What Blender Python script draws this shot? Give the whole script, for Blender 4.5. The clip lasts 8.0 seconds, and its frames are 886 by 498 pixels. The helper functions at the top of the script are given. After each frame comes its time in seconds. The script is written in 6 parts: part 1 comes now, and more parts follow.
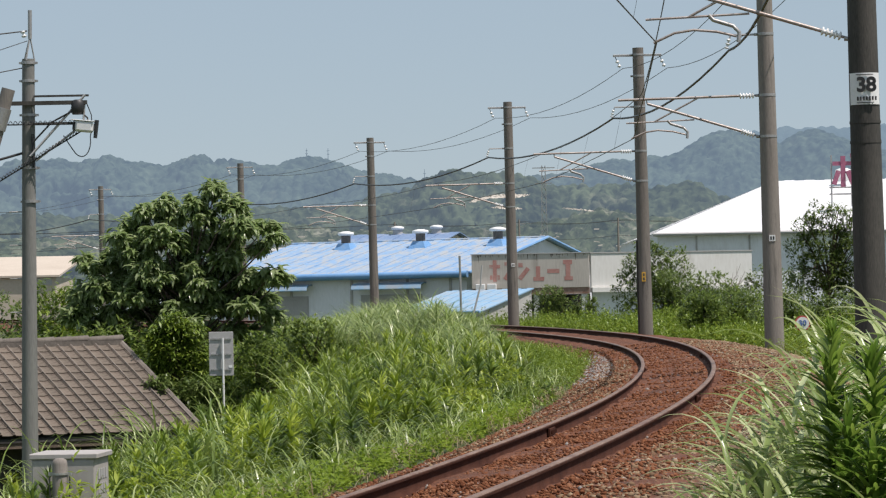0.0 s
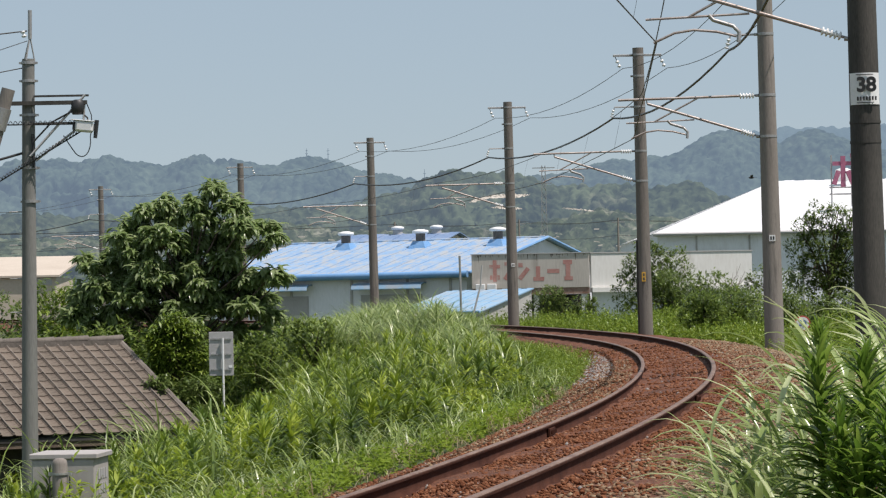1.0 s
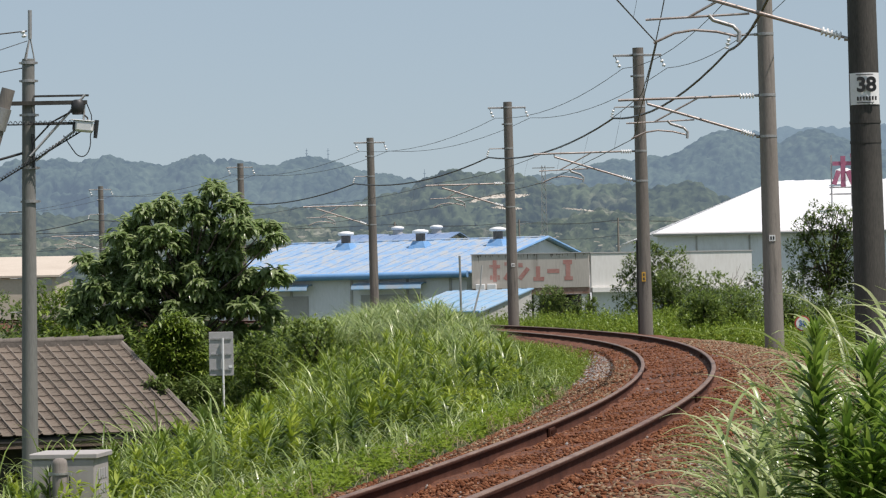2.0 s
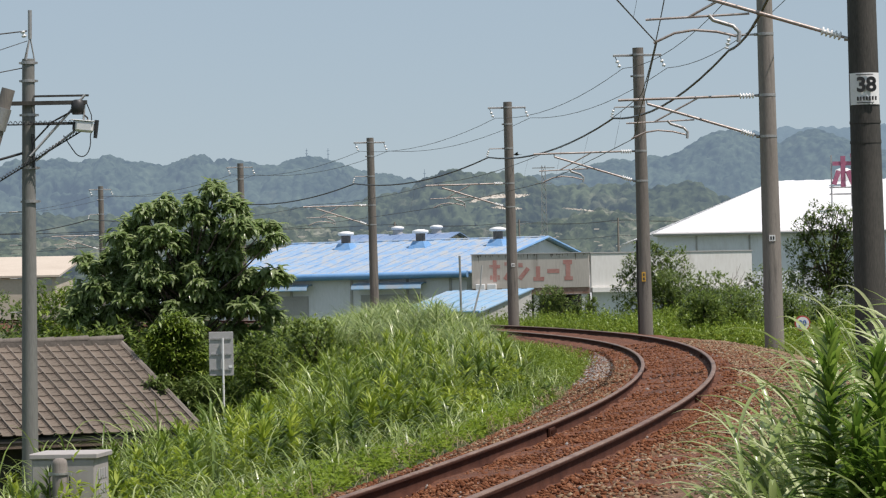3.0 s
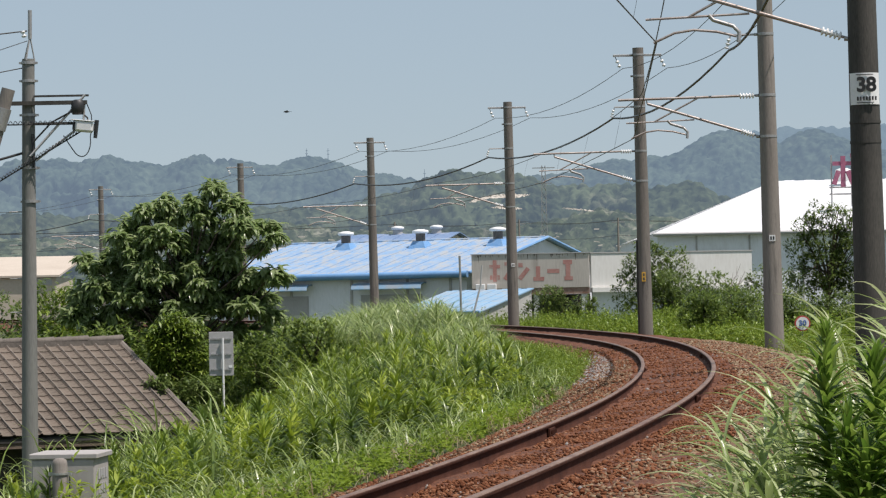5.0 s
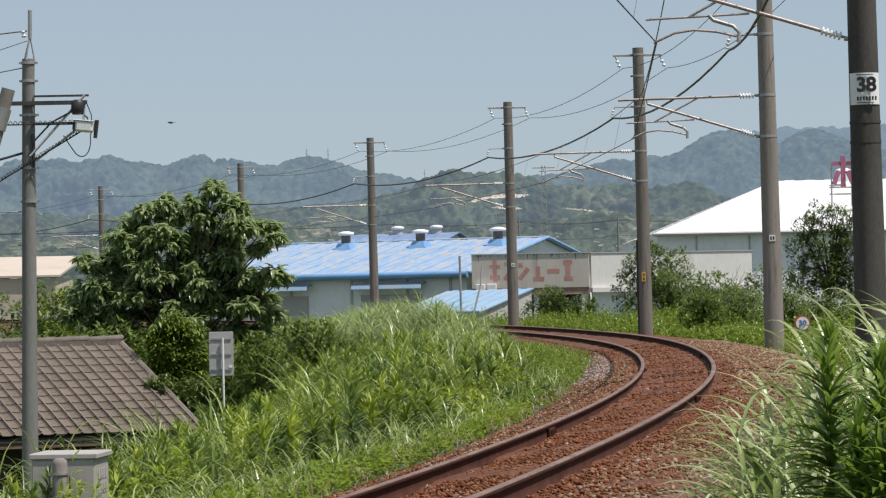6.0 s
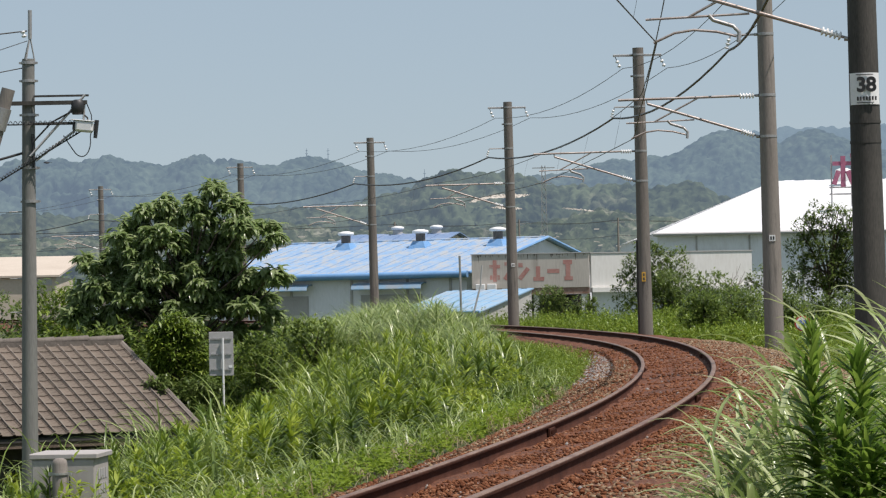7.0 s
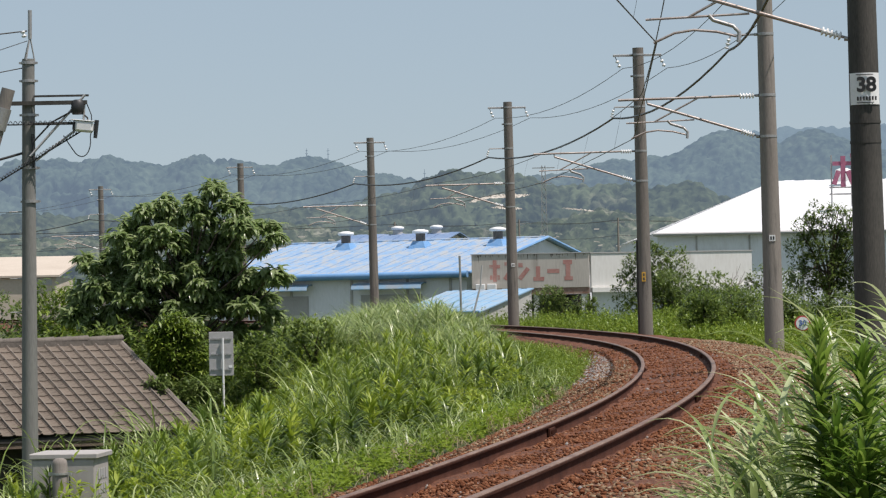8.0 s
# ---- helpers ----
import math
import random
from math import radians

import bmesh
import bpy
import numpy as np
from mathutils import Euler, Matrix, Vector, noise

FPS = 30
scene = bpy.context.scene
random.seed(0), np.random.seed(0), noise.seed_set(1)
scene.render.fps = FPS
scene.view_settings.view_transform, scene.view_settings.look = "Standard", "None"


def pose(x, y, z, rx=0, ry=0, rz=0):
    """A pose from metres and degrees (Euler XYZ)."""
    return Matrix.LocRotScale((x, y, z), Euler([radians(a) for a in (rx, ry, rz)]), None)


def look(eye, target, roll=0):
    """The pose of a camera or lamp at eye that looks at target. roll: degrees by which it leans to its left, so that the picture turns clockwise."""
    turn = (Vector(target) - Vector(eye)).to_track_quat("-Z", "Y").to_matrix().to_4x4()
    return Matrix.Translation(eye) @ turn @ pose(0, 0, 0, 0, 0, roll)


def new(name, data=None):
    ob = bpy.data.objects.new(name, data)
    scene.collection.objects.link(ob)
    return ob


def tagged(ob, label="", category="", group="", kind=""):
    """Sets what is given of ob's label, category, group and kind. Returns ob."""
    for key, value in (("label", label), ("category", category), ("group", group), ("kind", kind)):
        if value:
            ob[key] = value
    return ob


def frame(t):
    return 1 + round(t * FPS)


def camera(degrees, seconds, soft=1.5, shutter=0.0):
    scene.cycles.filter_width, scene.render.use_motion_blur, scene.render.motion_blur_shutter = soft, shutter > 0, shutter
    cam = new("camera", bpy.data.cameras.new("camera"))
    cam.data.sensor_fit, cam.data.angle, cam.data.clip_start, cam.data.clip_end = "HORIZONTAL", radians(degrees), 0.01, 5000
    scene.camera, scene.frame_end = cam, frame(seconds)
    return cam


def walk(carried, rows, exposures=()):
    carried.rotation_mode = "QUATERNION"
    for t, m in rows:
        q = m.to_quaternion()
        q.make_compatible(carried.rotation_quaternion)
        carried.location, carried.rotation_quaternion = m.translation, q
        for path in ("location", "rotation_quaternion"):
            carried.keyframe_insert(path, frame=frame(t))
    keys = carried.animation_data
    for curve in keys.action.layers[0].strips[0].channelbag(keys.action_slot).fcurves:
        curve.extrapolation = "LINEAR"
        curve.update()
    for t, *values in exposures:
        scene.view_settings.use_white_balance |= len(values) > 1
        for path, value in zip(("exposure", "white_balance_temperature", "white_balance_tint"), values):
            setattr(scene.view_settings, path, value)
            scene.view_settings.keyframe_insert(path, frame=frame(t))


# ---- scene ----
cam = camera(15.06, 8.0, soft=1.25)
EYE = Vector((0.0, 0.0, 1.179))
VIEW = look(EYE, (0.0, 100.0, 1.179 + 1.693), -1.08)
walk(cam, [(0.0, VIEW), (8.0, VIEW)], [(0.0, 0.1, 6400, 18), (8.0, 0.1, 6400, 18)])

# ---- light ----
SUN_ELEV, SUN_AZ = radians(64), radians(118)   # azimuth from +y (ahead) towards +x
world = bpy.data.worlds.new("sky")
scene.world = world
world.use_nodes = True
wn = world.node_tree
sky = wn.nodes.new("ShaderNodeTexSky")
sky.sky_type = "NISHITA"
sky.sun_disc = False
sky.sun_elevation, sky.sun_rotation = SUN_ELEV, SUN_AZ
sky.air_density, sky.dust_density, sky.ozone_density = 0.85, 0.2, 1.5
wn.nodes["Background"].inputs["Strength"].default_value = 0.085
haze = wn.nodes.new("ShaderNodeMix")          # summer haze evens out the clear sky
haze.data_type = "RGBA"
haze.inputs["Factor"].default_value = 0.72
haze.inputs["B"].default_value = (4.38, 5.62, 6.1, 1)
wn.links.new(sky.outputs[0], haze.inputs["A"])
wn.links.new(haze.outputs["Result"], wn.nodes["Background"].inputs["Color"])
sun = new("sun", bpy.data.lights.new("sun", "SUN"))
sun.data.energy, sun.data.angle, sun.data.color = 4.8, radians(0.6), (1.0, 0.95, 0.86)
SUN_DIR = Vector((math.cos(SUN_ELEV) * math.sin(SUN_AZ), math.cos(SUN_ELEV) * math.cos(SUN_AZ), math.sin(SUN_ELEV)))
sun.matrix_world = look(SUN_DIR * 50, (0, 0, 0))

RNG = np.random.default_rng(7)


# ---- materials ----
def nodes_of(name):
    m = bpy.data.materials.new(name)
    m.use_nodes = True
    return m, m.node_tree, m.node_tree.nodes["Principled BSDF"]


def surface(name, a, b, scale=3.0, fine=40.0, rough=0.8, metal=0.0, bump=0.2, stain=None, stain_scale=0.7, stain_at=0.55,
            stretch=(1, 1, 1), vary=0.0, depth=0.02):
    """Two tones broken up at two scales, fine relief, and optional stains."""
    m, t, p = nodes_of(name)
    co = t.nodes.new("ShaderNodeTexCoord")
    mp = t.nodes.new("ShaderNodeMapping")
    mp.inputs["Scale"].default_value = stretch
    t.links.new(co.outputs["Object"], mp.inputs[0])
    n1 = t.nodes.new("ShaderNodeTexNoise")
    n1.inputs["Scale"].default_value, n1.inputs["Detail"].default_value = scale, 6
    n2 = t.nodes.new("ShaderNodeTexNoise")
    n2.inputs["Scale"].default_value, n2.inputs["Detail"].default_value = fine, 5
    for n in (n1, n2):
        t.links.new(mp.outputs[0], n.inputs["Vector"])
    add = t.nodes.new("ShaderNodeMath")
    add.operation = "MULTIPLY_ADD"
    add.inputs[1].default_value = 0.5
    t.links.new(n2.outputs["Fac"], add.inputs[0])
    half = t.nodes.new("ShaderNodeMath")
    half.operation = "MULTIPLY"
    half.inputs[1].default_value = 0.5
    t.links.new(n1.outputs["Fac"], half.inputs[0])
    t.links.new(half.outputs[0], add.inputs[2])
    ramp = t.nodes.new("ShaderNodeValToRGB")
    ramp.color_ramp.elements[0].position, ramp.color_ramp.elements[1].position = 0.36, 0.64
    ramp.color_ramp.elements[0].color, ramp.color_ramp.elements[1].color = (*a, 1), (*b, 1)
    t.links.new(add.outputs[0], ramp.inputs[0])
    out = ramp.outputs["Color"]
    if vary:
        info = t.nodes.new("ShaderNodeObjectInfo")
        hsv = t.nodes.new("ShaderNodeHueSaturation")
        mr = t.nodes.new("ShaderNodeMapRange")
        mr.inputs["To Min"].default_value, mr.inputs["To Max"].default_value = 1 - vary, 1 + vary
        t.links.new(info.outputs["Random"], mr.inputs["Value"])
        t.links.new(mr.outputs[0], hsv.inputs["Value"])
        t.links.new(out, hsv.inputs["Color"])
        out = hsv.outputs["Color"]
    if stain:
        n3 = t.nodes.new("ShaderNodeTexNoise")
        n3.inputs["Scale"].default_value, n3.inputs["Detail"].default_value = stain_scale, 8
        n3.inputs["Roughness"].default_value = 0.7
        t.links.new(mp.outputs[0], n3.inputs["Vector"])
        r3 = t.nodes.new("ShaderNodeValToRGB")
        r3.color_ramp.elements[0].position, r3.color_ramp.elements[1].position = stain_at - 0.06, stain_at + 0.1
        t.links.new(n3.outputs["Fac"], r3.inputs[0])
        mix = t.nodes.new("ShaderNodeMix")
        mix.data_type = "RGBA"
        t.links.new(r3.outputs["Color"], mix.inputs["Factor"])
        t.links.new(out, mix.inputs["A"])
        mix.inputs["B"].default_value = (*stain, 1)
        out = mix.outputs["Result"]
    t.links.new(out, p.inputs["Base Color"])
    p.inputs["Roughness"].default_value, p.inputs["Metallic"].default_value = rough, metal
    if bump:
        bp = t.nodes.new("ShaderNodeBump")
        bp.inputs["Strength"].default_value, bp.inputs["Distance"].default_value = bump, depth
        t.links.new(n2.outputs["Fac"], bp.inputs["Height"])
        t.links.new(bp.outputs[0], p.inputs["Normal"])
    return m


def leafy(name, tones, through_light=0.35, rough=0.5, island=True, patch=0.0):
    """Leaf or blade: tone by island (or by place), light passing through."""
    m, t, p = nodes_of(name)
    ramp = t.nodes.new("ShaderNodeValToRGB")
    while len(ramp.color_ramp.elements) < len(tones):
        ramp.color_ramp.elements.new(0.5)
    for i, c in enumerate(tones):
        ramp.color_ramp.elements[i].position = i / (len(tones) - 1)
        ramp.color_ramp.elements[i].color = (*c, 1)
    geo = t.nodes.new("ShaderNodeNewGeometry")
    n = t.nodes.new("ShaderNodeTexNoise")
    n.inputs["Scale"].default_value, n.inputs["Detail"].default_value = 0.6, 3
    t.links.new(geo.outputs["Position"], n.inputs["Vector"])
    mix = t.nodes.new("ShaderNodeMix")
    mix.inputs["Factor"].default_value = patch if island else 1.0
    t.links.new(geo.outputs["Random Per Island"], mix.inputs["A"])
    t.links.new(n.outputs["Fac"], mix.inputs["B"])
    t.links.new(mix.outputs["Result"], ramp.inputs[0])
    t.links.new(ramp.outputs[0], p.inputs["Base Color"])
    p.inputs["Roughness"].default_value = rough
    tr = t.nodes.new("ShaderNodeBsdfTranslucent")
    t.links.new(ramp.outputs[0], tr.inputs["Color"])
    ms = t.nodes.new("ShaderNodeMixShader")
    ms.inputs["Fac"].default_value = through_light
    t.links.new(p.outputs[0], ms.inputs[1])
    t.links.new(tr.outputs[0], ms.inputs[2])
    t.links.new(ms.outputs[0], t.nodes["Material Output"].inputs["Surface"])
    return m


M = {}
M["rail_head"] = surface("rail head steel", (0.145, 0.082, 0.053), (0.27, 0.175, 0.122), 2, 60, 0.5, 0.15, 0.05, stain=(0.12, 0.055, 0.035), stain_scale=1.5, stain_at=0.56, stretch=(1, 1, 1))
M["rail_side"] = surface("rusty rail side", (0.038, 0.0155, 0.0105), (0.085, 0.035, 0.022), 3, 60, 0.95, 0.0, 0.2)
M["rail_side"].node_tree.nodes["Principled BSDF"].inputs["Specular IOR Level"].default_value = 0.1
M["ballast"] = surface("rust-stained ballast bed", (0.075, 0.026, 0.012), (0.185, 0.070, 0.033), 1.6, 22, 0.95, 0, 1.0, depth=0.05)
M["stone"] = leafy("rust-stained ballast stone", [(0.050, 0.019, 0.010), (0.125, 0.045, 0.020), (0.17, 0.066, 0.031), (0.215, 0.094, 0.048), (0.36, 0.24, 0.16)], 0.0, 0.95, patch=0.35)
M["stone"].node_tree.nodes["Principled BSDF"].inputs["Specular IOR Level"].default_value = 0.15
M["stone_grey"] = surface("grey gravel", (0.17, 0.15, 0.135), (0.34, 0.31, 0.28), 3, 30, 0.9, 0, 0.3)
M["soil"] = surface("weedy soil", (0.045, 0.040, 0.020), (0.12, 0.095, 0.05), 0.8, 14, 0.95, 0, 0.8, stain=(0.05, 0.085, 0.02), stain_scale=0.5, stain_at=0.45, depth=0.05)
M["verge_soil"] = surface("dusty stony verge", (0.085, 0.042, 0.023), (0.20, 0.115, 0.066), 1.4, 26, 0.95, 0, 1.0, stain=(0.15, 0.13, 0.06), stain_scale=1.1, stain_at=0.60, depth=0.05)
M["concrete"] = surface("weathered pole concrete", (0.178, 0.156, 0.136), (0.272, 0.243, 0.211), 1.2, 30, 0.9, 0, 0.15, stain=(0.115, 0.104, 0.092), stain_scale=2.6, stain_at=0.60, stretch=(3, 3, 0.25))
# the same concrete in a darker tone, for the farther poles
M["concrete_mid"] = surface("darker pole concrete", (0.128, 0.113, 0.098), (0.205, 0.183, 0.158), 1.2, 30, 0.9, 0, 0.15, stain=(0.085, 0.077, 0.068), stain_scale=2.6, stain_at=0.59, stretch=(3, 3, 0.25))
# much darker base tone than the other poles, with darker blotches
M["concrete_dark"] = surface("dark mottled pole concrete", (0.040, 0.037, 0.032), (0.085, 0.078, 0.066), 1.2, 30, 0.85, 0, 0.15, stain=(0.03, 0.03, 0.027), stretch=(2, 2, 0.35))
M["pole_pale"] = surface("pale utility pole", (0.145, 0.143, 0.130), (0.21, 0.208, 0.19), 1.0, 30, 0.8, 0, 0.1, stretch=(2, 2, 0.3))
M["steel"] = surface("galvanised steel", (0.30, 0.29, 0.28), (0.46, 0.45, 0.43), 4, 50, 0.5, 0.6, 0.05)
M["pipe"] = surface("weathered bracket pipe", (0.24, 0.19, 0.16), (0.46, 0.42, 0.39), 3, 30, 0.5, 0.4, 0.05)
M["insulator"] = surface("white porcelain", (0.72, 0.72, 0.70), (0.82, 0.82, 0.80), 4, 40, 0.25, 0, 0)
M["wire"] = surface("wire", (0.05, 0.048, 0.045), (0.09, 0.085, 0.08), 4, 40, 0.6, 0.3, 0)
M["cable"] = surface("black sheathed cable", (0.015, 0.015, 0.015), (0.03, 0.03, 0.03), 4, 40, 0.5, 0, 0)
M["white"] = surface("white enamel", (0.70, 0.70, 0.68), (0.80, 0.80, 0.79), 2, 20, 0.5, 0, 0)
M["black"] = surface("black paint", (0.012, 0.012, 0.012), (0.025, 0.025, 0.025), 5, 40, 0.5, 0, 0)
M["blue_roof"] = surface("worn blue painted roof sheet", (0.16, 0.285, 0.46), (0.25, 0.375, 0.53), 0.6, 9, 0.85, 0.0, 0.05, stain=(0.35, 0.375, 0.39), stain_scale=1.7, stain_at=0.50, stretch=(1.0, 0.45, 0.45))
M["blue_dull"] = surface("dull blue roof sheet", (0.10, 0.17, 0.30), (0.20, 0.28, 0.42), 0.35, 6, 0.7, 0.0, 0.05, stain=(0.32, 0.35, 0.40), stain_scale=0.4)
M["blue_sheet"] = surface("pale blue roof sheet", (0.18, 0.325, 0.47), (0.255, 0.40, 0.53), 0.7, 9, 0.8, 0.0, 0.05, stain=(0.31, 0.36, 0.40), stain_scale=0.9, stain_at=0.52)
M["blue_trim"] = surface("blue painted gutter", (0.12, 0.28, 0.52), (0.20, 0.37, 0.60), 1, 12, 0.5, 0, 0.05, stain=(0.30, 0.38, 0.46), stain_scale=1.0, stain_at=0.6)
M["wall_grey"] = surface("pale grey cladding", (0.70, 0.71, 0.74), (0.78, 0.79, 0.82), 0.4, 8, 0.8, 0, 0.05, stain=(0.60, 0.60, 0.61), stain_scale=0.4, stain_at=0.6, stretch=(1, 1, 0.3))
M["wall_white"] = surface("white plastered wall", (0.62, 0.60, 0.56), (0.72, 0.71, 0.68), 0.3, 6, 0.85, 0, 0.05, stain=(0.45, 0.42, 0.38), stain_scale=0.5, stain_at=0.62, stretch=(1, 1, 0.25))
M["wall_sign"] = surface("weathered beige sign wall", (0.47, 0.42, 0.37), (0.57, 0.52, 0.46), 0.5, 8, 0.85, 0, 0.05, stain=(0.30, 0.25, 0.21), stain_scale=0.5, stain_at=0.62, stretch=(1.5, 1, 0.2))
M["sign_red"] = surface("faded red lettering", (0.40, 0.175, 0.15), (0.50, 0.27, 0.23), 1.5, 8, 0.8, 0, 0, stain=(0.48, 0.39, 0.34), stain_scale=1.6, stain_at=0.60)
M["sign_pink"] = surface("magenta roof sign", (0.26, 0.075, 0.13), (0.36, 0.12, 0.185), 1.5, 8, 0.7, 0, 0, stain=(0.45, 0.30, 0.33), stain_scale=1.5, stain_at=0.62)
M["white_roof"] = surface("white roof sheet", (0.64, 0.64, 0.64), (0.70, 0.70, 0.70), 0.3, 5, 0.6, 0, 0.02)
M["cream"] = surface("cream wall", (0.44, 0.375, 0.30), (0.53, 0.46, 0.38), 0.3, 6, 0.85, 0, 0.02)
M["orange"] = surface("faded orange cladding", (0.50, 0.26, 0.10), (0.58, 0.33, 0.15), 0.6, 8, 0.8, 0, 0)
M["shutter"] = surface("rolled shutter", (0.36, 0.35, 0.34), (0.44, 0.43, 0.42), 0.6, 10, 0.7, 0, 0.05)
M["drum"] = surface("weathered ventilator drum", (0.10, 0.088, 0.078), (0.17, 0.15, 0.135), 1.5, 12, 0.8, 0.2, 0.05)
# near-black base tone stands in for shade under eaves and overhang
M["dark"] = surface("recess with painted shade", (0.03, 0.028, 0.026), (0.06, 0.055, 0.05), 1, 10, 0.9, 0, 0)
M["tile"] = surface("grey-brown roof tile", (0.070, 0.052, 0.040), (0.132, 0.103, 0.080), 3, 26, 0.95, 0, 0.3, stain=(0.19, 0.165, 0.125), stain_scale=2.2, stain_at=0.60, vary=0.26)
M["rib"] = surface("pale lit tile edge", (0.13, 0.108, 0.088), (0.23, 0.195, 0.165), 4, 25, 0.95, 0, 0.2)
M["cap_tile"] = surface("pale cap tile", (0.10, 0.086, 0.072), (0.19, 0.165, 0.14), 3, 20, 0.95, 0, 0.2, vary=0.15)
M["cabinet"] = surface("grey enamel cabinet", (0.33, 0.305, 0.285), (0.40, 0.375, 0.35), 1.2, 20, 0.7, 0.0, 0.03, stain=(0.27, 0.26, 0.25), stain_scale=2.5, stain_at=0.66, stretch=(1, 1, 0.4))
M["bark"] = surface("bark", (0.07, 0.05, 0.035), (0.16, 0.12, 0.09), 6, 40, 0.9, 0, 0.5)
M["crown"] = leafy("glossy tree leaf", [(0.15, 0.215, 0.072), (0.25, 0.335, 0.12), (0.42, 0.49, 0.27)], 0.50, 0.28)
M["crown_b"] = leafy("shrub leaf", [(0.090, 0.140, 0.025), (0.15, 0.22, 0.042), (0.25, 0.32, 0.08)], 0.45, 0.42)
M["crown_d"] = leafy("dark shrub leaf", [(0.085, 0.13, 0.032), (0.14, 0.20, 0.050), (0.23, 0.29, 0.085)], 0.42, 0.40)
M["weed"] = leafy("weed leaf", [(0.080, 0.130, 0.014), (0.17, 0.25, 0.026), (0.34, 0.41, 0.060)], 0.32, 0.48, patch=0.4)
M["weed_light"] = leafy("yellow-green weed leaf", [(0.17, 0.245, 0.020), (0.28, 0.36, 0.034), (0.42, 0.48, 0.075)], 0.34, 0.48, patch=0.2)
M["weed_dark"] = leafy("deep green weed leaf", [(0.065, 0.115, 0.016), (0.115, 0.185, 0.028), (0.20, 0.27, 0.050)], 0.30, 0.48, patch=0.2)
M["cover"] = leafy("bright ground cover leaf", [(0.15, 0.23, 0.020), (0.23, 0.33, 0.036), (0.33, 0.42, 0.065)], 0.5, 0.5, patch=0.3)
# palest tone in the grass ramp stands in for sunlit highlights on blades
M["grass"] = leafy("pampas grass blade", [(0.075, 0.125, 0.022), (0.17, 0.24, 0.050), (0.30, 0.37, 0.11), (0.52, 0.57, 0.29)], 0.30, 0.30, patch=0.15)
M["blade"] = leafy("near grass blade", [(0.13, 0.20, 0.045), (0.27, 0.35, 0.115), (0.44, 0.50, 0.24), (0.64, 0.67, 0.44)], 0.34, 0.28)
M["rod"] = leafy("goldenrod leaf", [(0.075, 0.150, 0.018), (0.14, 0.24, 0.032), (0.25, 0.355, 0.060)], 0.48, 0.36)
M["dry"] = leafy("dry straw", [(0.20, 0.15, 0.07), (0.32, 0.26, 0.14), (0.40, 0.35, 0.20)], 0.3, 0.6)
M["dirt_stone"] = leafy("dusty shoulder stone", [(0.060, 0.033, 0.018), (0.145, 0.085, 0.044), (0.20, 0.130, 0.072), (0.27, 0.195, 0.118), (0.40, 0.33, 0.23)], 0.0, 0.95, patch=0.3)
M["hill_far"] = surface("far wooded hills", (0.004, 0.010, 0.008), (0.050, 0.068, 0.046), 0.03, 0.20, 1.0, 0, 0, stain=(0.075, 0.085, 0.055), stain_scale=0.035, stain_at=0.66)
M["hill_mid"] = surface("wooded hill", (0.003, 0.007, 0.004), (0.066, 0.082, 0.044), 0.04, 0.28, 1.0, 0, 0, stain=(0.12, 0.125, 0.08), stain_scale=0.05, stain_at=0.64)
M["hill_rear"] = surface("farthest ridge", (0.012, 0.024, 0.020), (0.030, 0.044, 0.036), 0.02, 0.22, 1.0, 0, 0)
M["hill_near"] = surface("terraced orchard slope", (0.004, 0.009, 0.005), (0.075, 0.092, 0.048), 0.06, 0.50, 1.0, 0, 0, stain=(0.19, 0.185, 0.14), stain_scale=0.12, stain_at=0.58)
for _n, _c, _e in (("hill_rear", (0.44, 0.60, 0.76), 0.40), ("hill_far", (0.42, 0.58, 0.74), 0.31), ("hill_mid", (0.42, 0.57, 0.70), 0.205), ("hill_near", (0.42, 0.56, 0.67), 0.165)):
    _p = M[_n].node_tree.nodes["Principled BSDF"]      # distance haze put in as bluish emission, stronger on farther hills
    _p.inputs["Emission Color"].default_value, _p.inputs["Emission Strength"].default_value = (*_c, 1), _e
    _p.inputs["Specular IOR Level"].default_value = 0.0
M["bare"] = surface("bare pale earth with added glow", (0.34, 0.31, 0.26), (0.48, 0.45, 0.39), 0.1, 1, 1.0, 0, 0)
# emission added to brighten the cut; the earth itself gives no light
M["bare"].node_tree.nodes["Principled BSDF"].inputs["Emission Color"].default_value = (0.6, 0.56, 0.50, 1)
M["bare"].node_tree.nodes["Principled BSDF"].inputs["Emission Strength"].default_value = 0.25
M["yellow"] = surface("yellow tag", (0.55, 0.30, 0.03), (0.62, 0.36, 0.05), 4, 30, 0.5, 0, 0)
M["red"] = surface("red rim", (0.45, 0.05, 0.05), (0.5, 0.07, 0.06), 4, 30, 0.5, 0, 0)
M["sign_blue"] = surface("blue figures", (0.05, 0.12, 0.4), (0.06, 0.14, 0.45), 4, 30, 0.5, 0, 0)
M["bird"] = surface("dark plumage", (0.012, 0.012, 0.014), (0.03, 0.028, 0.03), 8, 60, 0.6, 0, 0)


# ---- building blocks ----
def mesh_ob(name, bm, mat, smooth=False):
    me = bpy.data.meshes.new(name)
    bmesh.ops.recalc_face_normals(bm, faces=bm.faces[:])
    bm.to_mesh(me)
    bm.free()
    if smooth:
        me.shade_smooth()
    me.materials.append(mat)
    return new(name, me)


def part(name, bm, mat, parent, label="", smooth=False):
    ob = mesh_ob(name, bm, mat, smooth)
    ob.parent = parent
    return tagged(ob, label)


def thing(name, m, label, category, group="", kind=""):
    ob = new(name)
    ob.matrix_world = m if isinstance(m, Matrix) else Matrix.Translation(m)
    return tagged(ob, label, category, group, kind)


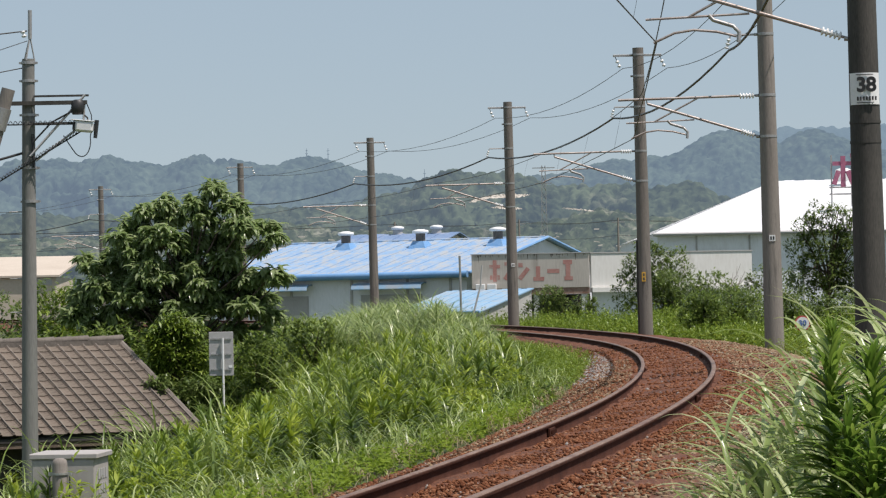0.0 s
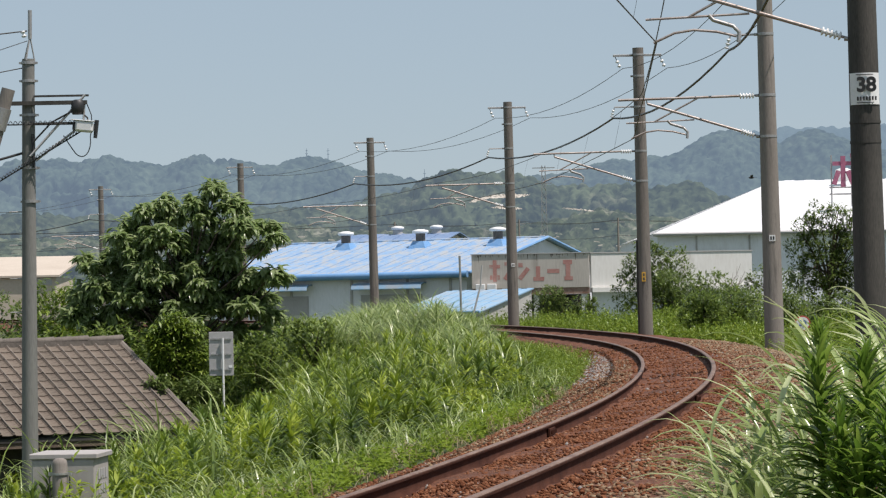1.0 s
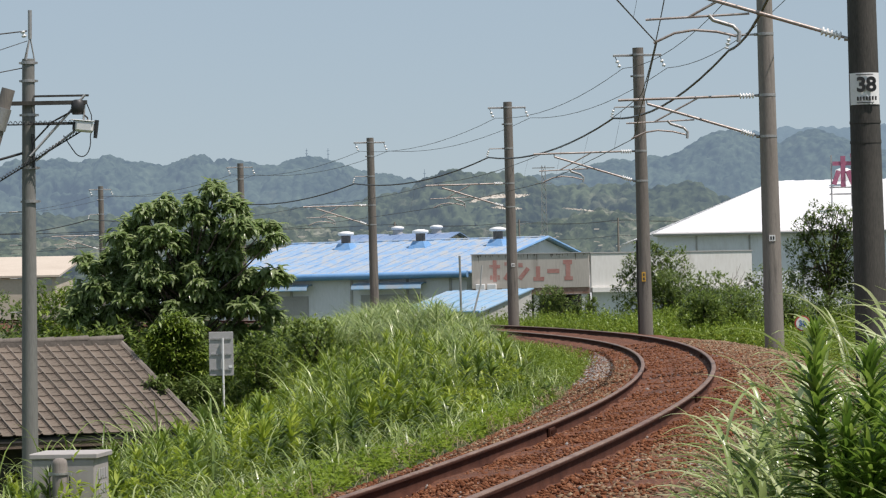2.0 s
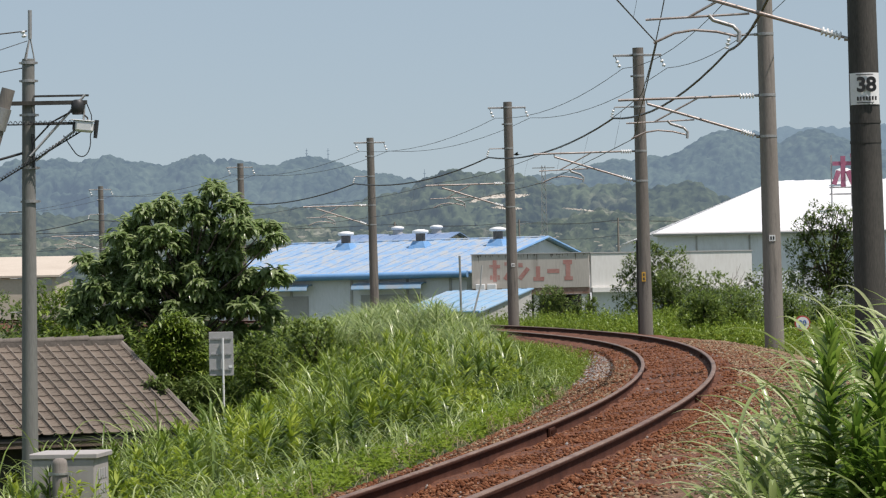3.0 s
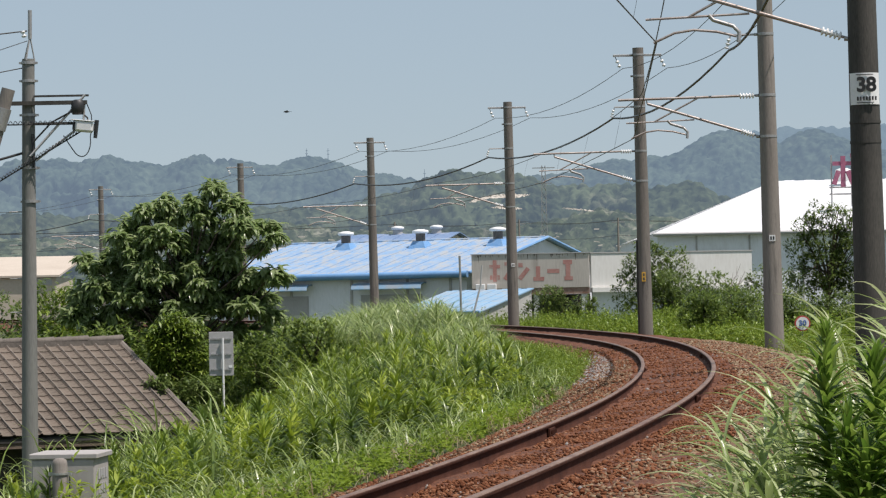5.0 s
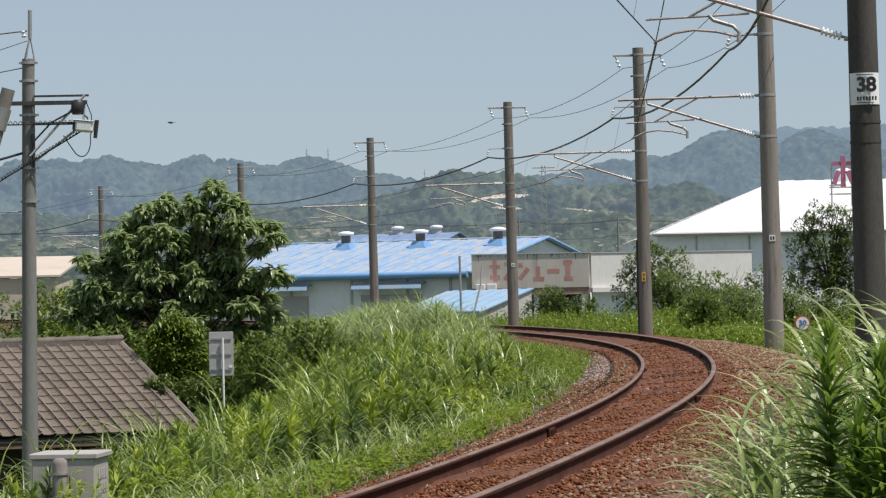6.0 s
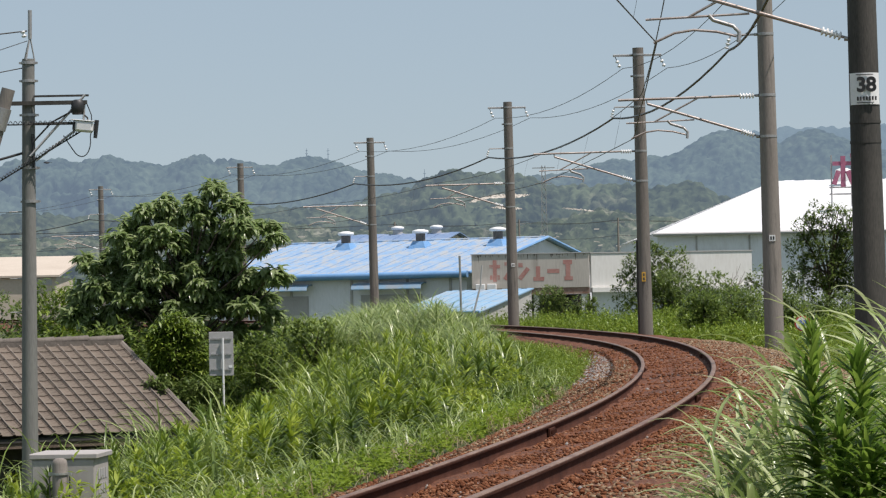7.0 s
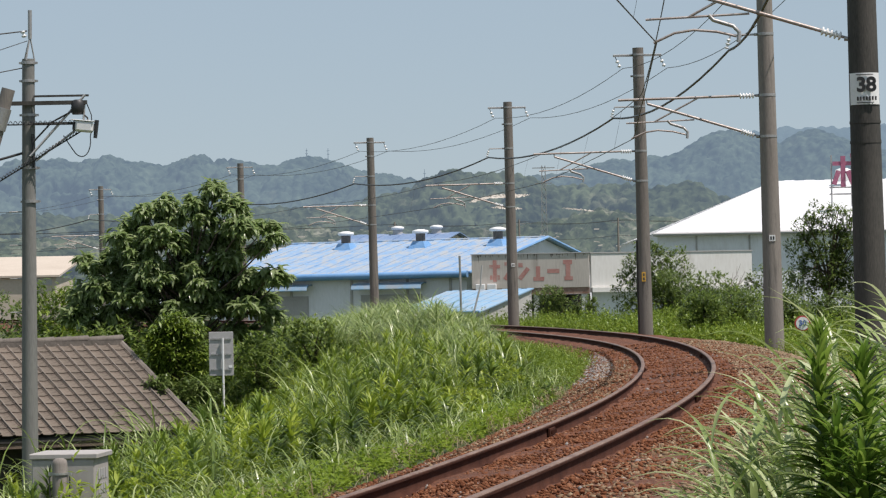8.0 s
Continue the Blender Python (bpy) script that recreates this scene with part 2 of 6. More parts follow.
def box(bm, lo, hi, bevel=0.0, m=None):
    vs = [bm.verts.new((x, y, z)) for z in (lo[2], hi[2]) for y in (lo[1], hi[1]) for x in (lo[0], hi[0])]
    fs = [bm.faces.new([vs[i] for i in q]) for q in ((0, 2, 3, 1), (4, 5, 7, 6), (0, 1, 5, 4), (2, 6, 7, 3), (0, 4, 6, 2), (1, 3, 7, 5))]
    if bevel:
        es = list({e for f in fs for e in f.edges})
        r = bmesh.ops.bevel(bm, geom=es, offset=bevel, segments=1, affect="EDGES")
        vs = list({v for f in r["faces"] for v in f.verts} | {v for v in vs if v.is_valid})
    if m:
        for v in vs:
            v.co = m @ v.co
    return bm


def B():
    return bmesh.new()


def tube(bm, pts, radius, sides=8, caps=True):
    """A round tube along points; radius is one number or one for each point."""
    pts = [Vector(p) for p in pts]
    rs = radius if isinstance(radius, (list, tuple)) else [radius] * len(pts)
    rings = []
    ref = None
    for i, p in enumerate(pts):
        d = (pts[min(i + 1, len(pts) - 1)] - pts[max(i - 1, 0)]).normalized()
        if ref is None:
            ref = d.orthogonal().normalized()
        ref = (ref - d * ref.dot(d)).normalized()
        o = d.cross(ref)
        rings.append([bm.verts.new(p + (ref * math.cos(a) + o * math.sin(a)) * rs[i]) for a in (2 * math.pi * k / sides for k in range(sides))])
    for a, b in zip(rings, rings[1:]):
        for k in range(sides):
            bm.faces.new((a[k], a[(k + 1) % sides], b[(k + 1) % sides], b[k]))
    if caps:
        bm.faces.new([bm.verts.new(v.co) for v in rings[0][::-1]])      # end caps keep their own edge
        bm.faces.new([bm.verts.new(v.co) for v in rings[-1]])
    return bm


def prism(bm, outline, y0, y1):
    """A flat outline in x and z pushed from y0 to y1."""
    a = [bm.verts.new((x, y0, z)) for x, z in outline]
    b = [bm.verts.new((x, y1, z)) for x, z in outline]
    bm.faces.new(a)
    bm.faces.new(b[::-1])
    for i in range(len(a)):
        j = (i + 1) % len(a)
        bm.faces.new((a[j], a[i], b[i], b[j]))
    return bm


def quads(name, verts, faces, mat, smooth=False):
    """A mesh from numpy arrays of points and quads (or triangles)."""
    me = bpy.data.meshes.new(name)
    n = faces.shape[1]
    me.vertices.add(len(verts))
    me.vertices.foreach_set("co", np.ascontiguousarray(verts, dtype=np.float32).ravel())
    me.loops.add(faces.size)
    me.loops.foreach_set("vertex_index", np.ascontiguousarray(faces, dtype=np.int32).ravel())
    me.polygons.add(len(faces))
    me.polygons.foreach_set("loop_start", np.arange(0, faces.size, n, dtype=np.int32))
    me.update(calc_edges=True)
    me.validate()
    if smooth:
        me.shade_smooth()
    me.materials.append(mat)
    return new(name, me)


# ---- the line of the track ----
KNOTS = [-400, 0, 25, 45, 65, 85, 110, 140, 180, 230, 700]
CURVE = [-0.0024, -0.00259, -0.00289, -0.00228, -0.00368, -0.00246, -0.00351, -0.00242, -0.00127, -0.00121, -0.0012]
GRADE = 0.00289
TS = np.arange(-60.0, 420.0, 0.5)
_k = np.interp(TS, KNOTS, CURVE)
_th = np.concatenate([[0], np.cumsum((_k[1:] + _k[:-1]) / 2 * 0.5)])
_th += 0.1634 - np.interp(0, TS, _th)
_m = (_th[1:] + _th[:-1]) / 2
TX = np.concatenate([[0], np.cumsum(np.sin(_m) * 0.5)])
TY = np.concatenate([[0], np.cumsum(np.cos(_m) * 0.5)])
TX += -0.2814 - np.interp(0, TS, TX)
TY += 19.697 - np.interp(0, TS, TY)
CANT = 0.115


def on_track(s, d=0.0, z=0.0):
    """A place s metres along the line, d metres to the outside of the curve, z above the rails."""
    th = np.interp(s, TS, _th)
    return Vector((float(np.interp(s, TS, TX) + np.cos(th) * d), float(np.interp(s, TS, TY) - np.sin(th) * d), float(z + GRADE * s)))


def along(x, y):
    """Distance along the line and sideways from it, for arrays of places."""
    x, y = np.asarray(x, float), np.asarray(y, float)
    shape, x, y = x.shape, x.ravel(), y.ravel()
    s, d = np.empty(x.shape), np.empty(x.shape)
    for i in range(0, x.size, 4000):
        dx, dy = x[i:i + 4000, None] - TX[None, ::2], y[i:i + 4000, None] - TY[None, ::2]
        j = (dx * dx + dy * dy).argmin(1)
        r = np.arange(len(j))
        s[i:i + 4000] = TS[j * 2]
        d[i:i + 4000] = dx[r, j] * np.cos(_th[j * 2]) - dy[r, j] * np.sin(_th[j * 2])
    s, d = s.reshape(shape), d.reshape(shape)
    return s, d


def ground_z(x, y):
    """Height of the open ground: a bank that falls to the low ground inside the curve, level outside."""
    s, d = along(x, y)
    zr = GRADE * np.clip(s, -30, 120)
    side = np.clip(-d - 1.9, 0, None)
    slope = np.interp(s, [12, 30, 60], [0.33, 0.20, 0.05])
    low = np.maximum(-0.30 - slope * side, -3.2)
    z = np.where(d < 0, low, -0.30 - 0.03 * np.clip(d - 2.5, 0, 12)) + zr
    far = np.clip((np.asarray(y) - 130) / 60, 0, 1) * np.clip((np.abs(d) - 4) / 6, 0, 1)
    z = z * (1 - far) + far * -1.0
    bed = np.clip((2.3 - np.abs(d)) / 0.6, 0, 1)
    z = z - 0.12 * bed
    return z


def ground():
    ys = np.concatenate([np.arange(-40, 0, 4.0), np.arange(0, 120, 1.0), np.arange(120, 300, 5.0), np.array([320, 360, 420, 520, 700, 1000, 1600, 2600, 4900])])
    xs = np.concatenate([[-4000, -1500, -600, -250, -120, -60], np.arange(-40, 41, 1.0), [60, 120, 250, 600, 1500, 4000]])
    X, Y = np.meshgrid(xs, ys)
    Z = ground_z(X, Y)
    v = np.stack([X, Y, Z], -1).reshape(-1, 3)
    n, w = len(ys), len(xs)
    i = (np.arange(n - 1)[:, None] * w + np.arange(w - 1)[None]).ravel()
    ob = quads("ground", v, np.stack([i, i + 1, i + w + 1, i + w], 1), M["soil"], True)
    tagged(ob, "weedy soil falling from the railway bank", "ground", kind="structure")


def sweep(name, profile, s0, s1, step, mat, cant=False, closed=True, jitter=0.0):
    """A profile of (d, z) pairs swept along the line."""
    ss = np.arange(s0, s1 + step / 2, step)
    pr = np.array(profile)
    P = []
    for s in ss:
        for d, z in pr:
            zz = z + (CANT * (d / 1.132 + 0.5) if cant else 0)
            P.append(on_track(s, d, zz))
    V = np.array(P)
    if jitter:
        V = V + RNG.normal(0, jitter, V.shape)
    k = len(pr)
    a = (np.arange(len(ss) - 1)[:, None] * k + np.arange(k if closed else k - 1)[None])
    b = (np.arange(len(ss) - 1)[:, None] * k + (np.arange(k if closed else k - 1)[None] + 1) % k)
    a, b = a.ravel(), b.ravel()
    return quads(name, V, np.stack([a, b, b + k, a + k], 1), mat)


def track():
    bed = sweep("ballast_bed", [(-2.6, -0.62), (-1.75, -0.24), (-1.1, -0.15), (-0.66, -0.122), (-0.4, -0.135), (0.4, -0.135), (0.66, -0.122), (1.3, -0.175), (2.2, -0.33), (3.4, -0.75)],
                -25, 330, 0.5, M["ballast"], cant=True, closed=False, jitter=0.012)
    tagged(bed, "rust-brown stone ballast of a single railway track", "ballast", kind="structure")
    v = sweep("verge", [(1.3, -0.22), (1.45, -0.190), (1.7, -0.222), (2.2, -0.305), (3.4, -0.71)], -25, 66, 0.5, M["verge_soil"], cant=True, closed=False, jitter=0.012)
    tagged(v, "dusty stony verge outside the track", "verge", kind="structure")
    for d in (-0.566, 0.566):
        r = thing("rail", (0, 0, 0), "rust-brown steel rail with a worn bright head on ballast", "rail", "rails of the track")
        side = sweep("web_and_foot", [(d - 0.062, -0.153), (d - 0.062, -0.142), (d - 0.010, -0.125), (d - 0.008, -0.045), (d - 0.031, -0.033), (d - 0.0325, -0.012),
                                      (d + 0.0325, -0.012), (d + 0.031, -0.033), (d + 0.008, -0.045), (d + 0.010, -0.125), (d + 0.062, -0.142), (d + 0.062, -0.153)],
                     -25, 330, 0.5, M["rail_side"], cant=True)
        side.parent = r
        head = sweep("head", [(d - 0.0328, -0.018), (d - 0.0315, -0.006), (d - 0.024, 0.0), (d + 0.024, 0.0), (d + 0.0315, -0.006), (d + 0.0328, -0.018)],
                     -25, 330, 0.5, M["rail_head"], cant=True)
        head.parent = r
        tagged(head, "worn brown-grey running surface")
        for s in (12.4, 37.4, 62.4) if d < 0 else (18.0, 43.0, 68.0):
            bm = B()
            for o in (-0.03, 0.03):
                box(bm, (d + o - 0.012, -0.25, -0.115), (d + o + 0.012, 0.25, -0.04), 0.004)
            for k in (-0.18, -0.06, 0.06, 0.18):
                for o in (-0.05, 0.05):
                    box(bm, (d + o - 0.012, k - 0.017, -0.095), (d + o + 0.012, k + 0.017, -0.06))
            th = float(np.interp(s, TS, _th))
            m = Matrix.Translation(on_track(s, 0, CANT * (d / 1.132 + 0.5))) @ Matrix.Rotation(-th, 4, "Z")
            bm.transform(m)
            part("fishplate", bm, M["rail_side"], r, "rusty bolted joint plates")


# ---- catenary poles ----
POLES = [31.6, 58.12, 87.22, 115.85, 144.66, 173.48, 208.7]
POLE_D = 2.97
TOP, ARM, STAY = 9.04, 5.745, 4.79


LIFT = {31.6: 0.24}


def pole_frame(s):
    """Local x points from the pole to the track, y along the line, z up."""
    th = float(np.interp(s, TS, _th))
    o = on_track(s, POLE_D, LIFT.get(s, 0.0))
    x, y = Vector((-math.cos(th), math.sin(th), 0)), Vector((-math.sin(th), -math.cos(th), 0))
    return Matrix(((x.x, y.x, 0, o.x), (x.y, y.y, 0, o.y), (0, 0, 1, o.z), (0, 0, 0, 1)))


def insulator(bm, a, b, r=0.068, n=5):
    """Ribbed porcelain rod from a to b."""
    a, b = Vector(a), Vector(b)
    pts, rs = [], []
    for i in range(n):
        for f, k in ((0.05, 0.45), (0.30, 1.0), (0.55, 1.0), (0.70, 0.45)):
            pts.append(a.lerp(b, (i + f) / n))
            rs.append(r * k)
    return tube(bm, pts, rs, 8)


def catenary_pole(i, s):
    lean = 0.010
    m = pole_frame(s) @ Matrix.Rotation(lean, 4, "Y")
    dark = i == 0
    p = thing("catenary_pole", m, "dark mottled concrete railway pole with a number plate" if dark else "weathered grey-brown concrete railway pole with steel brackets",
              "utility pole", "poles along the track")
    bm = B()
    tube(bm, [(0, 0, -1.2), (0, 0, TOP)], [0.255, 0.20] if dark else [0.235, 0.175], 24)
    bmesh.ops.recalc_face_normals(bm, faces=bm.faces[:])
    part("shaft", bm, M["concrete_dark" if dark else "concrete" if i == 1 else "concrete_mid"], p, "", True)
    bands = [STAY, ARM, 7.16, TOP - 0.22, TOP - 0.9]
    for z in bands:
        bm = B()
        r = 0.235 + (0.175 - 0.235) * (z + 1.2) / (TOP + 1.2) + 0.008
        tube(bm, [(0, 0, z - 0.03), (0, 0, z + 0.03)], r, 24)
        box(bm, (r - 0.01, -0.05, z - 0.03), (r + 0.07, 0.05, z + 0.03))
        part("band", bm, M["steel"], p, "steel clamp band", True)
    if dark:
        bm = B()
        plate = Matrix.Translation((0, 0, 4.01)) @ Matrix.Rotation(radians(-4), 4, "Z")
        for k in range(13):
            a0, a1 = radians(30 + 10 * k), radians(40 + 10 * k)
            q = [(0.241 * math.cos(a), 0.241 * math.sin(a), z) for a, z in ((a0, -0.24), (a1, -0.24), (a1, 0.24), (a0, 0.24))]
            bm.faces.new([bm.verts.new(v) for v in q])
        bmesh.ops.remove_doubles(bm, verts=bm.verts[:], dist=0.001)
        bmesh.ops.solidify(bm, geom=bm.faces[:], thickness=0.006)
        bm.transform(plate)
        pl = part("number_plate", bm, M["white"], p, "curved white plate with black figures")
        text("38", pl, (-0.02, 0.262, 4.06), 0.30, M["black"], 180, 0.012)
        for k in range(7):
            bm = B()
            box(bm, (0.10 - 0.045 * k, 0.248 if abs(k - 3) < 3 else 0.232, 3.83), (0.125 - 0.045 * k, 0.256, 3.89))
            part("small_mark", bm, M["black"], pl)
        bm = B()
        box(bm, (-0.13, 0.246, 3.79), (0.13, 0.256, 3.802))
        part("underline", bm, M["black"], pl)
        bm = B()
        box(bm, (-0.13, 0.246, 4.215), (0.13, 0.256, 4.227))
        part("underline", bm, M["black"], pl)
        for z in (3.51, 3.21):
            bm = B()
            tube(bm, [(0, 0, z - 0.02), (0, 0, z + 0.02)], 0.238, 24)
            part("band", bm, M["concrete_dark"], p, "dark clamp band", True)
    if i in (1, 3):
        bm = B()
        box(bm, (-0.07, 0.20, 2.36), (0.07, 0.225, 2.50))
        pl = part("number_plate", bm, M["white"], p, "small white number plate")
        for k in (-1, 1):
            bm = B()
            box(bm, (k * 0.03 - 0.018, 0.226, 2.39), (k * 0.03 + 0.018, 0.229, 2.47))
            part("number_bar", bm, M["black"], pl)
    if i == 2:
        bm = B()
        box(bm, (0.0, 0.2, 1.58), (0.12, 0.25, 1.88))
        tag = part("yellow_tag", bm, M["yellow"], p, "yellow tag plate")
        for z in (1.62, 1.75):
            bm = B()
            box(bm, (0.03, 0.2505, z), (0.09, 0.254, z + 0.09))
            part("tag_mark", bm, M["concrete_dark"], tag)
        bm = B()
        tube(bm, [(0.235, 0.05, -0.3), (0.225, 0.05, 2.9)], 0.03, 8)
        part("cable_duct", bm, M["concrete_dark"], p, "dark cable duct", True)
    # hinged bracket
    bm = B()
    tube(bm, [(0.62, 0, ARM), (3.45, 0, ARM - 0.02)], 0.030, 10)
    tube(bm, [(0.20, 0, ARM), (0.34, 0, ARM)], 0.022, 8)
    part("top_tube", bm, M["pipe"], p, "rust-spotted bracket pipe", True)
    bm = B()
    insulator(bm, (0.30, 0, ARM), (0.66, 0, ARM))
    part("top_insulator", bm, M["insulator"], p, "white ribbed porcelain", True)
    a, b = Vector((0.2, 0, STAY)), Vector((2.78, 0, ARM - 0.12))
    bm = B()
    tube(bm, [a.lerp(b, 0.15), b], 0.030, 10)
    tube(bm, [a, a.lerp(b, 0.06)], 0.022, 8)
    tube(bm, [b, (2.80, 0, ARM)], 0.015, 6)
    part("stay_tube", bm, M["pipe"], p, "rust-spotted bracket pipe", True)
    bm = B()
    insulator(bm, a.lerp(b, 0.045), a.lerp(b, 0.17))
    part("stay_insulator", bm, M["insulator"], p, "white ribbed porcelain", True)
    bm = B()
    tube(bm, [(1.70, 0, ARM - 0.52), (3.28, 0, ARM - 0.56)], 0.018, 8)
    tube(bm, [(1.62, 0, ARM - 0.03), (2.62, 0, ARM - 0.54)], 0.020, 8)
    part("registration_tube", bm, M["pipe"], p, "", True)
    bm = B()
    tube(bm, [(2.32, 0, ARM - 0.52), (2.25, 0, ARM - 0.60), (1.95, 0, ARM - 0.70), (1.86, 0, ARM - 0.80), (1.88, 0, ARM - 0.95)], 0.032, 8)
    part("drop_bracket", bm, M["steel"], p, "", True)
    bm = B()
    tube(bm, [(1.90, 0, ARM - 0.86), (2.2, 0, ARM - 0.78), (2.55, 0, ARM - 0.74), (2.85, 0, ARM - 0.78), (3.17, 0, ARM - 0.92)], 0.02, 8)
    part("steady_arm", bm, M["pipe"], p, "", True)
    # feeder bracket
    bm = B()
    tube(bm, [(0.15, 0, 7.16), (0.80, 0, 7.16), (0.84, 0, 7.06)], 0.025, 6)
    part("feeder_bracket", bm, M["steel"], p)
    bm = B()
    insulator(bm, (0.84, 0, 7.08), (0.92, 0, 6.82), 0.05, 3)
    part("feeder_insulator", bm, M["insulator"], p, "white ribbed porcelain", True)
    # top crossarm
    bm = B()
    box(bm, (-0.78, -0.22, TOP - 0.26), (0.78, -0.15, TOP - 0.19), 0.005)
    part("crossarm", bm, M["steel"], p, "grey steel crossarm")
    for x in (-0.72, 0.72):
        bm = B()
        tube(bm, [(x, -0.19, TOP - 0.24), (x - 0.16, -0.19, TOP - 0.62)], 0.012, 6)
        part("hanger", bm, M["cable"], p)
        for f in (0.35, 0.70):
            bm = B()
            insulator(bm, (x - 0.16 * f, -0.19, TOP - 0.24 - 0.38 * f), (x - 0.16 * f - 0.05, -0.19, TOP - 0.24 - 0.38 * f - 0.12), 0.06, 1)
            part("disc_insulator", bm, M["insulator"], p, "white porcelain disc", True)
    return p


def hang(a, b, sag, n=10):
    a, b = Vector(a), Vector(b)
    return [a.lerp(b, i / n) - Vector((0, 0, sag * 4 * (i / n) * (1 - i / n))) for i in range(n + 1)]


def wires():
    ss = [-1.0] + POLES + [244.0]
    for name, x, y, z, r, sag, mat, lab in (
            ("messenger_wire", 2.97, 0, ARM + 0.06, 0.010, 0.18, "wire", "dark messenger wire over the track"),
            ("contact_wire", 3.17, 0, ARM - 0.95, 0.010, 0.02, "wire", "thin contact wire over the track"),
            ("feeder_cable", 0.92, 0, 6.80, 0.030, 0.45, "cable", "thick black feeder cable on pole brackets"),
            ("top_wire", 0.56, -0.19, TOP - 0.64, 0.010, 0.45, "wire", "thin wire along the pole tops"),
            ("top_wire", -0.88, -0.19, TOP - 0.64, 0.010, 0.45, "wire", "thin wire along the pole tops")):
        bm = B()
        pts = []
        for a, b in zip(ss, ss[1:]):
            A, C = pole_frame(a) @ Vector((x, y, z)), pole_frame(b) @ Vector((x, y, z))
            h = hang(A, C, sag)
            pts += h if not pts else h[1:]
        tube(bm, pts, r, 6)
        tagged(mesh_ob(name, bm, M[mat], True), lab, "wire", "wires along the track")
    bm = B()
    for a, b in zip(ss, ss[1:]):
        A, C = pole_frame(a) @ Vector((2.97, 0, ARM + 0.06)), pole_frame(b) @ Vector((2.97, 0, ARM + 0.06))
        D, E = pole_frame(a) @ Vector((3.17, 0, ARM - 0.95)), pole_frame(b) @ Vector((3.17, 0, ARM - 0.95))
        up, dn = hang(A, C, 0.18, 6), hang(D, E, 0.02, 6)
        for k in (1, 3, 5):
            tube(bm, [up[k], dn[k]], 0.004, 4)
    tagged(mesh_ob("droppers", bm, M["wire"]), "thin droppers between messenger and contact wire", "wire", kind="stuff")


# ---- hills ----
def fbm(x, y, scale, octaves=4, seed=0.0):
    out = np.zeros(x.size)
    for i, (a, b) in enumerate(zip(x.ravel(), y.ravel())):
        out[i] = noise.fractal(Vector((a / scale + seed, b / scale, seed * 0.37)), 0.9, 2.0, octaves)
    return out.reshape(x.shape)


def hill(name, crest, y0, depth, mat, label, nx, ny, tree_size, swell, seed, base=-1.0):
    """A wooded ridge: crest is (x, height) along its top; folds of the land and a closed canopy of crowns."""
    xs = np.linspace(crest[0][0], crest[-1][0], nx)
    top = np.interp(xs, [c[0] for c in crest], [c[1] for c in crest])
    w = max(1, nx // 160)
    top = np.convolve(np.pad(top, w, mode="edge"), np.full(2 * w + 1, 1 / (2 * w + 1)), "valid")
    X, T = np.meshgrid(xs, np.linspace(0.12, 1, ny))
    X = X + np.random.default_rng(int(seed * 10)).uniform(-0.35, 0.35, X.shape) * (xs[1] - xs[0])
    fold = fbm(X, T * depth, depth * 0.35, 3, seed)
    Y = y0 + depth * T - fold * depth * 0.22 * (1 - T)
    Z = base + top[None] * np.sin(T * math.pi / 2) ** 0.9 - np.abs(fold) * top[None] * 0.05 * (1 - T)
    dome = np.empty(X.size)
    for i, (a, b, c) in enumerate(zip(X.ravel(), Y.ravel(), Z.ravel())):
        d = noise.voronoi(Vector((a, b * 0.55, c)) / tree_size + Vector((seed, 0, 0)))[0][0]
        d2 = noise.voronoi(Vector((a, b * 0.55, c)) / (tree_size * 0.45) + Vector((0, seed, 0)))[0][0]
        dome[i] = max(0.0, 1 - 1.5 * d * d) + 0.45 * max(0.0, 1 - 1.5 * d2 * d2)
    dome = dome.reshape(X.shape) * tree_size * swell * (0.6 + 0.8 * np.clip(fbm(X, Z, tree_size * 6, 2, seed + 3) * 0.5 + 0.5, 0, 1))
    Z, Y = Z + dome * 0.8 - tree_size * swell * 0.6, Y - dome
    i = (np.arange(ny - 1)[:, None] * nx + np.arange(nx - 1)[None]).ravel()
    tagged(quads(name, np.stack([X, Y, Z], -1).reshape(-1, 3), np.stack([i, i + 1, i + nx + 1, i + nx], 1), mat, True), label, "hill", kind="structure")


